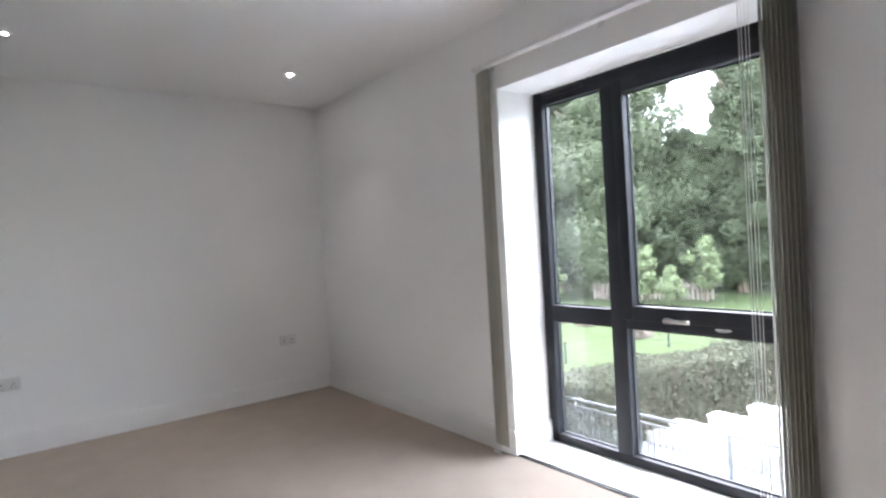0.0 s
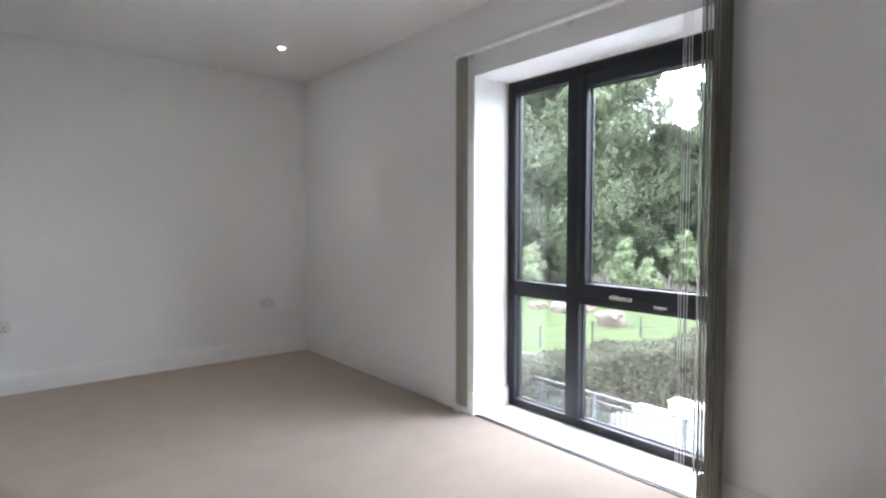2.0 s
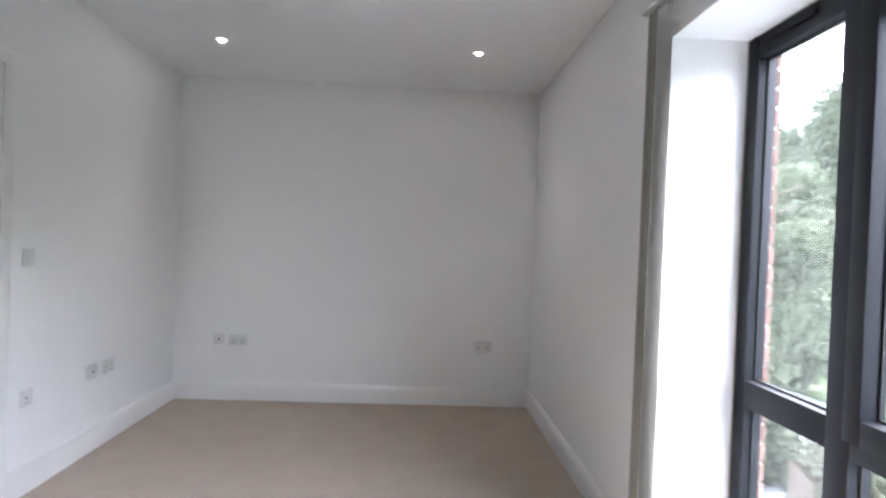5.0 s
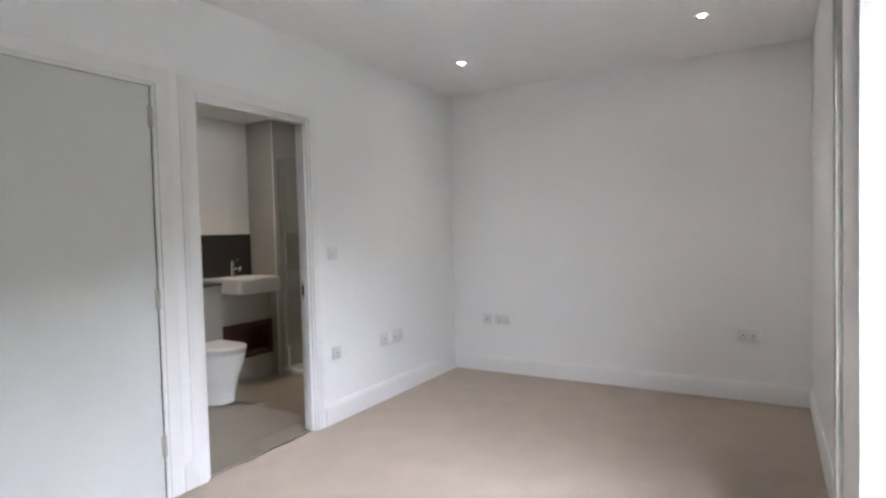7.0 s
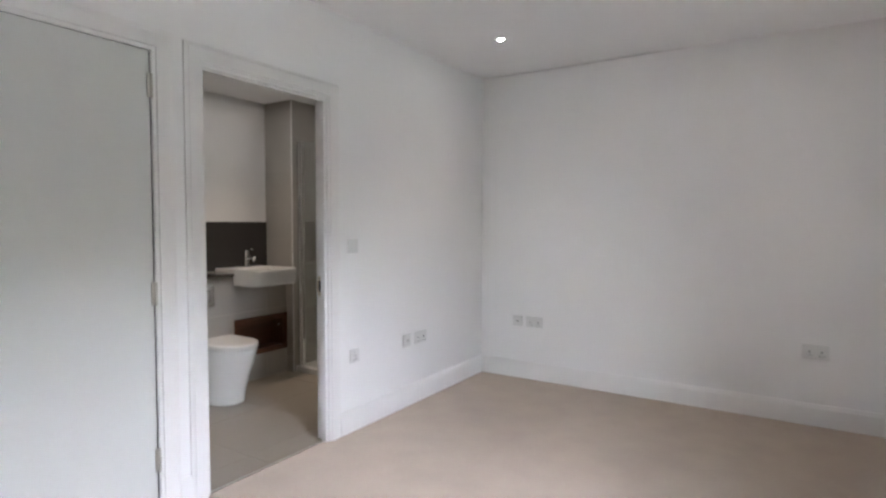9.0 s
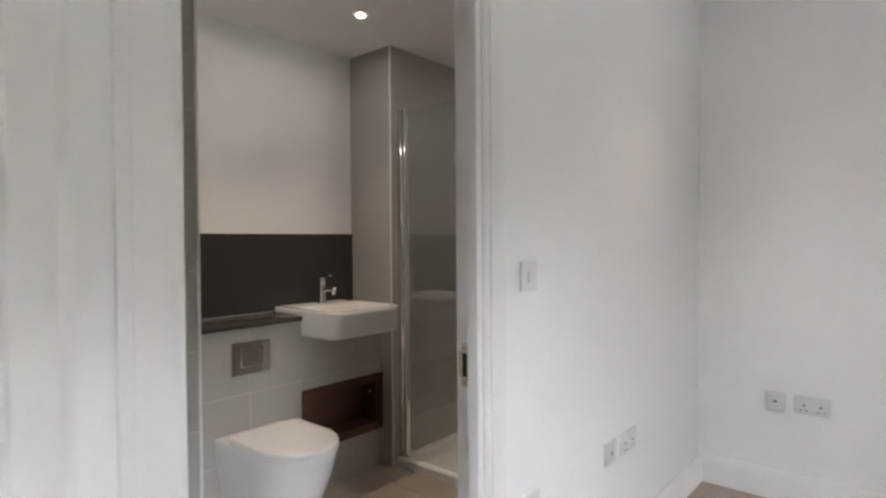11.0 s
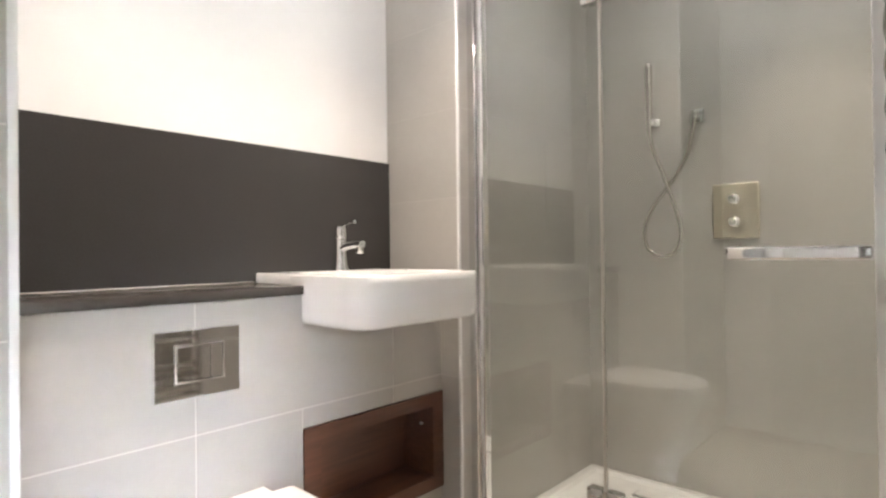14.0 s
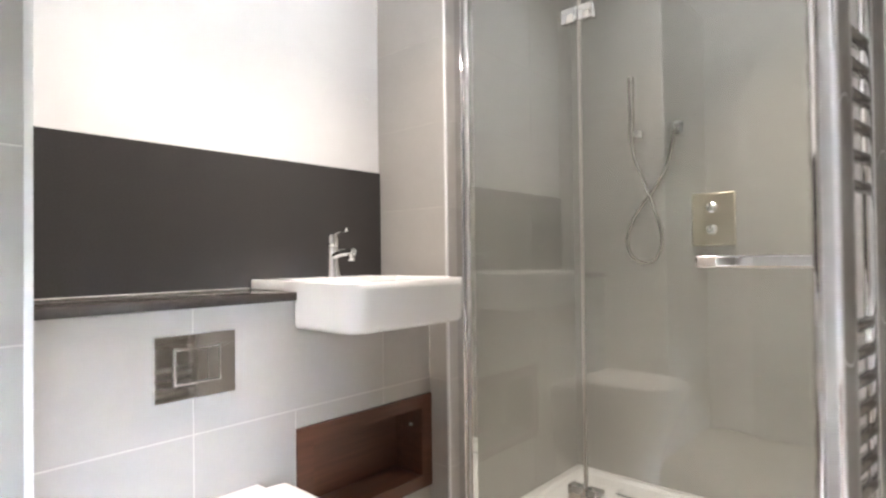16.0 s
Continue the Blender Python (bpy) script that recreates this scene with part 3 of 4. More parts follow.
rings.append([(x, y, RIMZ - 0.022) for x, y in rounded_front(XC - 0.05, BX1 + 0.003, BY0 - 0.001, BY1 + 0.001, 0.064)])
rings.append([(x, y, RIMZ - 0.004) for x, y in rounded_front(XC - 0.05, BX1 + 0.003, BY0 - 0.001, BY1 + 0.001, 0.064)])
rings.append([(x, y, RIMZ) for x, y in rounded_front(XC - 0.05, BX1 - 0.001, BY0 + 0.004, BY1 - 0.004, 0.061)])
part("body", loft(rings, close1=False), CERAMIC, basin, angle=50)
deck = bmesh.new()


def plan(x0, x1, y0, y1, r0, r1, n=7):
    out = []
    for cx, cy, a0, r in ((x1 - r1, y0 + r1, -90, r1), (x1 - r1, y1 - r1, 0, r1), (x0 + r0, y1 - r0, 90, r0), (x0 + r0, y0 + r0, 180, r0)):
        for k in range(n + 1):
            a = radians(a0 + 90 * k / n)
            out.append((cx + r * math.cos(a), cy + r * math.sin(a)))
    return out


DX0 = XS + 0.014
prof = [(0.0, CT + 0.001), (0.0, RIMZ - 0.004), (0.003, RIMZ), ]
rg = [[(x, y, z) for x, y in plan(DX0 + i, BX1 - i + 0.0025, BY0 + i, BY1 - i, 0.012, 0.063)] for i, z in prof]
bx0, bx1, by0, by1 = DX0 + 0.150, BX1 - 0.020, BY0 + 0.022, BY1 - 0.022
for i, z in ((0.0, RIMZ), (0.006, RIMZ - 0.004), (0.014, RIMZ - 0.030), (0.030, RIMZ - 0.085), (0.060, RIMZ - 0.105), (0.105, RIMZ - 0.112)):
    rg.append([(x, y, z) for x, y in plan(bx0 + i, bx1 - i, by0 + i, by1 - i, 0.05, 0.06)])
loft(rg, close0=False, bm=deck)
part("bowl", deck, CERAMIC, basin, angle=50)
part("overflow", loft([[(bx0 + 0.004 + d, -1.214 + 0.008 * math.cos(2 * math.pi * k / 12), RIMZ - 0.026 + 0.008 * math.sin(2 * math.pi * k / 12)) for k in range(12)] for d in (0, 0.010)]), CHROME, basin)
part("waste", loft([disc(bx0 + 0.15, -1.214, RIMZ - 0.1125, 0.030), disc(bx0 + 0.15, -1.214, RIMZ - 0.108, 0.026)]), CHROME, basin, "chrome waste")

tx, ty = XS + 0.085, -1.190
tap = thing("basin_tap", (tx, ty, RIMZ), "chrome single-lever mixer tap on the basin deck", "tap")
part("body", loft([disc(tx, ty, RIMZ + z, r, 20) for z, r in ((-0.002, 0.027), (0.004, 0.027), (0.010, 0.024), (0.030, 0.0205), (0.055, 0.0185), (0.092, 0.0190), (0.096, 0.0180))]), CHROME, tap)
spout = smooth_path([(tx, ty, RIMZ + 0.066), (tx + 0.05, ty, RIMZ + 0.078), (tx + 0.095, ty, RIMZ + 0.080), (tx + 0.108, ty, RIMZ + 0.079)], 4)
sp_ob = part("spout", tube(spout, 0.0125, 14), CHROME, tap)
part("aerator", loft([disc(tx + 0.097, ty, RIMZ + z, r, 14) for z, r in ((0.052, 0.0105), (0.055, 0.0115), (0.072, 0.0115))]), CHROME, sp_ob)
part("cap", loft([disc(tx, ty, RIMZ + z, r, 20) for z, r in ((0.098, 0.0180), (0.101, 0.0200), (0.128, 0.0185), (0.137, 0.0150), (0.140, 0.0080))]), CHROME, tap)
lever = part("lever", tube([(tx + 0.004, ty, RIMZ + 0.134), (tx + 0.03, ty, RIMZ + 0.145), (tx + 0.062, ty, RIMZ + 0.149)], 0.0042, 10), CHROME, tap)
part("lever_tip", tube([(tx + 0.060, ty, RIMZ + 0.1488), (tx + 0.074, ty, RIMZ + 0.150)], 0.0058, 10), CHROME, lever)

# ---- flush plate, niche ----
fp = thing("flush_plate", (XC, -1.716, 0.65), "square-edged chrome dual flush plate on the tiled boxing", "flush plate")
part("plate", boxes((XC, XC + 0.010, -1.813, -1.620, 0.654, 0.806), bev=0.002, seg=1), CHROME, fp)
FB0, FB1, FC0, FC1 = -1.770, -1.659, 0.690, 0.774
part("button_surround", boxes((XC + 0.0095, XC + 0.0108, FB0 - 0.001, FB1 + 0.001, FC0 - 0.001, FC1 + 0.001)), SLOT, fp, "dark gap round the buttons")
rim = bmesh.new()
for d in ((FB0, FB0 + 0.004, FC0, FC1), (FB1 - 0.004, FB1, FC0, FC1), (FB0 + 0.004, FB1 - 0.004, FC0, FC0 + 0.004), (FB0 + 0.004, FB1 - 0.004, FC1 - 0.004, FC1)):
    box(rim, XC + 0.010, XC + 0.0150, *d)
part("button_rim", bevel(rim, 0.0016, 2), CHROME, fp, "bright chrome rim round the buttons")
part("large_button", boxes((XC + 0.010, XC + 0.0130, FB0 + 0.005, FB0 + 0.0780, FC0 + 0.005, FC1 - 0.005), bev=0.0006, seg=1), CHROME, fp)
part("small_button", boxes((XC + 0.010, XC + 0.0130, FB0 + 0.0792, FB1 - 0.005, FC0 + 0.005, FC1 - 0.005), bev=0.0006, seg=1), CHROME, fp)

NY0, NY1, NZ0, NZ1 = -1.443, -0.905, 0.203, 0.514
niche = thing("walnut_niche", (XC, (NY0 + NY1) / 2, NZ0), "dark walnut framed recess set low in the tiles", "niche")
fw = 0.052
part("frame", boxes((XC - 0.004, XC + 0.006, NY0, NY0 + fw, NZ0, NZ1), (XC - 0.004, XC + 0.006, NY1 - fw, NY1, NZ0, NZ1),
                    (XC - 0.004, XC + 0.006, NY0 + fw, NY1 - fw, NZ0, NZ0 + fw * 0.8), (XC - 0.004, XC + 0.006, NY0 + fw, NY1 - fw, NZ1 - fw * 0.8, NZ1)), WALNUT, niche)
part("back_panel", boxes((XC - 0.135, XC - 0.125, NY0 + 0.01, NY1 - 0.01, NZ0 + 0.01, NZ1 - 0.01)), WALNUT, niche)
part("lining", boxes((XC - 0.125, XC - 0.004, NY0 + fw - 0.012, NY0 + fw, NZ0 + 0.03, NZ1 - 0.03), (XC - 0.125, XC - 0.004, NY1 - fw, NY1 - fw + 0.012, NZ0 + 0.03, NZ1 - 0.03),
                     (XC - 0.125, XC - 0.004, NY0 + fw, NY1 - fw, NZ0 + 0.030, NZ0 + 0.0416), (XC - 0.125, XC - 0.004, NY0 + fw, NY1 - fw, NZ1 - 0.0416, NZ1 - 0.030)), WALNUT, niche)
part("shelf_peg", boxes((XC - 0.05, XC - 0.04, NY1 - fw - 0.008, NY1 - fw, 0.405, 0.412), bev=0.001, seg=1), PLASTIC, niche, "small pale peg")

# ---- toilet ----
WY = -1.722
wc = thing("toilet", (-1.2, WY, 0), "white back-to-wall toilet with closed slim seat", "toilet")


def d_plan(back, front, half, z, n=30, sq=2.08):
    """D-shaped outline: flat back, superelliptic front."""
    mid = front - half * 1.28
    out = [(back, WY - half, z)]
    for k in range(n + 1):
        a = -math.pi / 2 + math.pi * k / n
        c, s = math.cos(a), math.sin(a)
        out.append((mid + (front - mid) * abs(c) ** (2 / sq), WY + half * math.copysign(abs(s) ** (2 / sq), s), z))
    return out + [(back, WY + half, z)]


pan = [d_plan(XC, f, h, z) for z, f, h in ((0.0, -1.022, 0.124), (0.012, -1.017, 0.128), (0.03, -1.021, 0.125), (0.10, -1.003, 0.130), (0.20, -0.970, 0.145),
                                           (0.30, -0.925, 0.163), (0.37, -0.902, 0.166), (0.396, -0.897, 0.168), (0.402, -0.901, 0.165))]
part("pan", loft(pan), CERAMIC, wc, angle=60)
SB_ = -1.300
seat_r = [d_plan(SB_, f, h, z) for z, f, h in ((0.4022, -0.910, 0.155), (0.4065, -0.908, 0.157), (0.407, -0.890, 0.170), (0.417, -0.890, 0.170), (0.419, -0.892, 0.168))]
part("seat", loft(seat_r), SEAT, wc, angle=50)
lid_r = [d_plan(SB_, f, h, z) for z, f, h in ((0.4195, -0.890, 0.169), (0.421, -0.887, 0.172), (0.432, -0.887, 0.172), (0.438, -0.891, 0.168), (0.441, -0.907, 0.157), (0.443, -0.96, 0.12))]
part("lid", loft(lid_r), SEAT, wc, angle=50)
for s in (-1, 1):
    part("hinge", boxes((SB_ - 0.045, SB_ + 0.01, WY + s * 0.10 - 0.028, WY + s * 0.10 + 0.028, 0.401, 0.425), bev=0.005), SEAT, wc)

# ---- shower ----
tray = thing("shower_tray", (-0.8, -0.45, 0), "low white shower tray with a linear waste cover", "shower tray")
TZ = 0.045
tr = [[(x, y, z) for x, y in plan(XB + i, -0.27 - i, GY - 0.045 + i, YB - i, 0.004, 0.004, 2)] for i, z in ((0.0, -0.012), (0.0, TZ - 0.003), (0.003, TZ), (0.035, TZ), (0.045, TZ - 0.012))]
part("tray", loft(tr), TRAYM, tray)
part("waste_cover", boxes((-1.085, -0.73, -0.205, -0.145, TZ - 0.0118, TZ - 0.004), bev=0.002, seg=1), TRAYM, tray, "flush white waste cover")
part("waste_gap", boxes((-1.092, -0.723, -0.212, -0.138, TZ - 0.0119, TZ - 0.0105)), SLOT, tray)

scr = thing("shower_screen", (-0.85, GY, TZ), "frameless clear glass shower screen with hinged door and chrome fittings", "shower screen")
HX = -0.886
part("wall_profile", boxes((XB, XB + 0.030, GY - 0.022, GY + 0.022, TZ, 1.98), (XB + 0.03, XB + 0.055, GY - 0.014, GY + 0.014, TZ, 1.98), bev=0.002, seg=1), CHROME, scr)
for nm, a, b in (("fixed_panel", XB + 0.04, HX - 0.002), ("door_panel", HX + 0.002, -0.292)):
    p = part(nm, boxes((a, b, GY - 0.004, GY + 0.004, TZ + 0.006, 1.97)), SHGLASS, scr, "clear toughened glass")
    p.visible_shadow = False
part("edge_seal", boxes((HX - 0.003, HX + 0.003, GY - 0.006, GY + 0.006, TZ + 0.006, 1.97)), STEEL, scr, "clear edge seal")
part("edge_profile", boxes((-0.292, -0.27, GY - 0.012, GY + 0.012, TZ, 1.98), bev=0.002, seg=1), PLASTIC, scr, "white end channel")
for z in (1.675, 0.292):
    hg = part("hinge", boxes((HX - 0.050, HX - 0.004, GY - 0.017, GY + 0.017, z - 0.022, z + 0.022), (HX + 0.004, HX + 0.050, GY - 0.017, GY + 0.017, z - 0.022, z + 0.022), bev=0.004), CHROME, scr, "chrome glass hinge")
    part("pin", loft([disc(HX, GY - 0.012, z - 0.02, 0.007, 12), disc(HX, GY - 0.012, z + 0.02, 0.007, 12)]), CHROME, hg)
bar = part("door_bar", boxes((-0.555, -0.288, GY - 0.072, GY - 0.056, 0.944, 0.974), bev=0.006, seg=3), CHROME, scr, "flat chrome towel bar handle")
for x in (-0.545, -0.325):
    part("standoff", boxes((x - 0.011, x + 0.011, GY - 0.057, GY - 0.004, 0.948, 0.970), bev=0.002, seg=1), CHROME, bar)

shx = -1.050
hs = thing("hand_shower", (shx, YB, 1.45), "slim chrome stick hand shower with a looped hose", "shower")
part("holder", boxes((shx + 0.004, shx + 0.034, YB - 0.028, YB, 1.455, 1.487), (shx - 0.016, shx + 0.018, YB - 0.046, YB - 0.026, 1.458, 1.484), bev=0.003), CHROME, hs)
part("handset", loft([disc(shx - 0.006 + 0.0 * z, YB - 0.040, z, r, 14) for z, r in ((1.44, 0.009), (1.46, 0.012), (1.60, 0.0125), (1.70, 0.0135), (1.706, 0.011))]), DARKCHROME, hs)
part("spray_face", boxes((shx - 0.014, shx + 0.002, YB - 0.0555, YB - 0.051, 1.60, 1.69), bev=0.002, seg=1), DARKCHROME, hs)
ox = -0.884
part("outlet", boxes((ox - 0.026, ox + 0.026, YB - 0.012, YB, 1.450, 1.502), (ox - 0.012, ox + 0.012, YB - 0.045, YB - 0.01, 1.462, 1.490), bev=0.003), CHROME, hs, "square chrome outlet elbow")
hose = smooth_path([(shx - 0.005, YB - 0.040, 1.445), (shx + 0.004, YB - 0.034, 1.37), (shx + 0.05, YB - 0.026, 1.24), (shx + 0.095, YB - 0.024, 1.10), (shx + 0.105, YB - 0.022, 1.02),
                    (shx + 0.075, YB - 0.020, 0.955), (shx + 0.020, YB - 0.020, 0.945), (shx - 0.03, YB - 0.020, 0.985), (shx - 0.035, YB - 0.020, 1.06), (shx + 0.005, YB - 0.018, 1.15),
                    (shx + 0.07, YB - 0.014, 1.235), (shx + 0.125, YB - 0.020, 1.32), (shx + 0.152, YB - 0.030, 1.40), (ox, YB - 0.036, 1.463)], 10)
part("hose", tube(hose, 0.0072, 10), HOSE, hs, "ribbed steel hose")

vl = thing("shower_valve", (-0.755, YB, 1.0), "chrome thermostatic shower valve with two knobs", "shower valve")
part("plate", boxes((-0.832, -0.678, YB - 0.014, YB, 1.008, 1.208), bev=0.004, seg=1), NICKEL, vl)
for z in (1.150, 1.068):
    k = bmesh.new()
    loft([[(-0.755 + r * math.cos(2 * math.pi * i / 20), YB - d, z + r * math.sin(2 * math.pi * i / 20)) for i in range(20)] for r, d in ((0.019, 0.008), (0.019, 0.030), (0.0165, 0.032), (0.0165, 0.048), (0.014, 0.050))], bm=k)
    kn = part("knob", k, CHROME, vl)
    part("pointer", boxes((-0.758, -0.752, YB - 0.053, YB - 0.049, z + 0.002, z + 0.016)), STEEL, kn)

# ---- towel radiator ----
UX, UY0, UY1 = -0.192, -1.648, -1.185
rad = thing("towel_radiator", (UX, (UY0 + UY1) / 2, 0.3), "chrome ladder towel radiator beside the bathroom door", "radiator")
for y in (UY0, UY1):
    part("upright", loft([[(UX + 0.017 * math.copysign(abs(math.cos(a)) ** 0.7, math.cos(a)), y + 0.022 * math.copysign(abs(math.sin(a)) ** 0.7, math.sin(a)), z) for a in [2 * math.pi * k / 20 for k in range(20)]] for z in (0.26, 1.76)]), CHROME, rad)
zs = [1.078 + 0.046 * k for k in range(6)] + [1.44 + 0.046 * k for k in range(6)] + [0.866 - 0.042 * k for k in range(7)] + [0.50 - 0.042 * k for k in range(5)]
for z in zs:
    pts = [(UX - 0.010 - 0.022 * math.sin(math.pi * k / 8), UY0 + 0.01 + (UY1 - UY0 - 0.02) * k / 8, z) for k in range(9)]
    part("bar", tube(pts, 0.0105, 10), DARKCHROME, rad)
for y in (UY0 + 0.05, UY1 - 0.05):
    for z in (0.42, 1.55):
        part("wall_bracket", tube([(UX - 0.012, y, z), (-WT, y, z)], 0.008, 8), DARKCHROME, rad)

# ---- tiles, trims ----
def tile_mesh(name, du, dv, dn, axis):
    """One tile, its face toward +n; u and v sizes; axis names the normal."""
    b = 0.0007
    bm = bmesh.new()
    lo = [(-du / 2, -dv / 2), (du / 2, -dv / 2), (du / 2, dv / 2), (-du / 2, dv / 2)]
    hi = [(u - math.copysign(b, u), v - math.copysign(b, v)) for u, v in lo]
    put = {"x": lambda u, v, n: (n, u, v), "-y": lambda u, v, n: (u, -n, v), "-x": lambda u, v, n: (-n, u, v), "z": lambda u, v, n: (u, v, n)}[axis]
    loft([[put(u, v, 0) for u, v in lo], [put(u, v, dn - b) for u, v in lo], [put(u, v, dn) for u, v in hi]], bm=bm)
    me = bpy.data.meshes.new(name)
    bm.to_mesh(me)
    bm.free()
    return me


TILES = {}


def lay(parent, axis, n0, us, vs, material, skip=(), gap=0.003, thick=0.009, name="tile"):
    """Tiles between the joint lines us x vs on the plane n0."""
    for u0, u1 in zip(us, us[1:]):
        for v0, v1 in zip(vs, vs[1:]):
            if any(a <= (u0 + u1) / 2 <= b and c <= (v0 + v1) / 2 <= d for a, b, c, d in skip):
                continue
            key = (axis, round(u1 - u0, 4), round(v1 - v0, 4), material.name, gap)
            if key not in TILES:
                TILES[key] = tile_mesh(name, u1 - u0 - gap, v1 - v0 - gap, thick, axis)
                TILES[key].materials.append(material)
            ob = new(name, TILES[key])
            cu, cv = (u0 + u1) / 2, (v0 + v1) / 2
            ob.location = {"x": (n0, cu, cv), "-x": (n0, cu, cv), "-y": (cu, n0, cv), "z": (cu, cv, n0)}[axis]
            ob.parent = parent


ZJ = [0.0, 0.277, 0.567, 0.857, 1.147, 1.437, 1.727, 2.017, 2.307, BH]
S = bpy.data.objects
lay(S["riser_boxing"], "-y", PY + 0.009, [XS, XB], ZJ, TILE, gap=0.0006)
lay(S["riser_boxing"], "x", XB - 0.009, [PY, -0.388, YB], ZJ, TILE, gap=0.0012)
lay(S["wall_bathroom_north"], "-y", YB + 0.009, [XB, -1.047, -0.459, -0.27], ZJ, TILE, gap=0.0012)
lay(S["cistern_boxing"], "x", XC - 0.009, [YT, -1.72, -1.123, PY], [0.567, CT - 0.024], TILE)
lay(S["cistern_boxing"], "x", XC - 0.009, [YT, -1.72, NY0], [0.0, 0.277, 0.567], TILE)
lay(S["cistern_boxing"], "x", XC - 0.009, [NY0, -1.123, NY1], [0.0, NZ0], TILE)
lay(S["cistern_boxing"], "x", XC - 0.009, [NY0, -1.123, NY1], [NZ1, 0.567], TILE)
lay(S["wall_bathroom_corner"], "x", XT - 0.009, [-2.74, YT - 0.004], ZJ, TILE)
lay(S["wall_west"], "-x", -WT + 0.0072, [OP1 + 0.095, -1.30, GY - 0.02], ZJ, TILE, thick=0.008)
lay(floor_b, "z", -0.012, [XC, -0.83, -0.23, -0.034], [-2.74, -2.26, -1.66, -1.06, GY - 0.045], FTILE, thick=0.010)
setting("tile_trim_corner", boxes((XT - 0.006, XT + 0.004, YT - 0.006, YT + 0.006, 0, BH), bev=0.002), TRIM, "white quadrant trim on the tiled corner", "trim")
setting("tile_trim_riser", boxes((XB - 0.006, XB + 0.003, PY - 0.004, PY + 0.006, 0, BH), bev=0.002), TRIM, "pale quadrant trim on the riser corner", "trim")

# ---- outside ----
setting("ground", boxes((FX1, 14.5, -40, 40, G - 0.5, G), (-400, FX1, -400, 400, G - 0.6, G - 0.1)), PAVE, "grey paving beside the building", "ground")
setting("lawn", boxes((14.5, 700, -700, 700, G - 0.5, G + 0.02)), GRASS, "mown green lawn reaching to the trees", "lawn")

# outer brick leaf round the window
ow = setting("wall_outer_brick", boxes((FX0 - 0.005, OUT - 0.012, R0 + 0.004, 3.0, G, 3.0), (FX0 - 0.005, OUT - 0.012, -8, R1 - 0.004, G, 3.0), (FX0 - 0.005, OUT - 0.012, R1 - 0.004, R0 + 0.004, RT + 0.02, 3.0),
                                       (FX0 - 0.005, OUT - 0.012, R1 - 0.004, R0 + 0.004, G, -0.06)), MORTAR, "outer leaf of red brickwork around the window", "wall")
bmesh_cache = {}


def brick(length, y, z):
    if length not in bmesh_cache:
        bm = boxes((-0.0575, 0.0575, -length / 2, length / 2, -0.0325, 0.0325), bev=0.004, seg=1)
        me = bpy.data.meshes.new("brick")
        bm.to_mesh(me)
        bm.free()
        me.materials.append(BRICK)
        bmesh_cache[length] = me
    ob = new("brick", bmesh_cache[length])
    ob.location = (OUT - 0.0575, y, z)
    ob.parent = ow


for side, edge in ((1, R0), (-1, R1)):
    for c in range(31):
        z = -0.06 + 0.075 * c
        ln = 0.2125 if c % 2 else 0.1025
        brick(ln, edge + side * ln / 2, z)
        brick(0.2125, edge + side * (ln + 0.01 + 0.10625), z)

# railing on the near terrace edge
rail = thing("terrace_railing", (9.0, 0, G), "grey steel railing with slim balusters along the terrace", "railing")
RY0, RY1, RTZ = -4.0, 4.6, -1.94
part("top_rail", boxes((8.975, 9.025, RY0, RY1, RTZ - 0.02, RTZ + 0.02), bev=0.006), RAILM, rail)
part("lower_rail", boxes((8.985, 9.015, RY0, RY1, RTZ - 0.14, RTZ - 0.115), bev=0.004), RAILM, rail)
part("bottom_rail", boxes((8.985, 9.015, RY0, RY1, G + 0.09, G + 0.115), bev=0.004), RAILM, rail)
y = RY0
while y <= RY1:
    part("post", boxes((8.97, 9.03, y - 0.03, y + 0.03, G, RTZ), bev=0.005), RAILM, rail)
    y += 1.72
bm_b = boxes((8.992, 9.008, -0.008, 0.008, G + 0.10, RTZ - 0.12))
bal = bpy.data.meshes.new("baluster")
bm_b.to_mesh(bal)
bm_b.free()
bal.materials.append(RAILM)
k = 0
while RY0 + 0.115 * k < RY1:
    b = new("baluster", bal)
    b.location = (0, RY0 + 0.115 * k, 0)
    b.parent = rail
    b.matrix_parent_inverse = Matrix.Translation(-rail.location)
    k += 1

sw = thing("stepped_parapet", (11, 0, G), "cream rendered parapet rising in steps beside the terrace", "parapet wall")
for y0, y1, z in ((2.4, 1.55, -3.02), (1.55, 0.75, -2.72), (0.75, 0.0, -2.40), (0.0, -0.8, -2.10), (-0.8, -6.0, -1.85)):
    part("wall_step", boxes((10.9, 11.2, y1, y0, G, z), bev=0.01), RENDERW, sw)
    part("coping", boxes((10.86, 11.24, y1 - 0.01, y0 + 0.01, z - 0.002, z + 0.05), bev=0.008), COPING, sw)


def leaves(points, normals, size, rng):
    """Many small bent leaf clumps as one mesh."""
    n = len(points)
    a = rng.normal(size=(n, 3))
    t = np.cross(normals, a)
    t /= np.linalg.norm(t, axis=1)[:, None] + 1e-9
    b = np.cross(normals, t)
    s = (size * (0.6 + 0.8 * rng.random(n)))[:, None]
    tip = normals * s * 0.35
    quad = np.stack([points - t * s, points - b * s * 0.7 + tip, points + t * s, points + b * s * 0.7 + tip * 0.5], axis=1)
    me = bpy.data.meshes.new("leaves")
    me.from_pydata(quad.reshape(-1, 3).tolist(), [], np.arange(4 * n).reshape(n, 4).tolist())
    return me


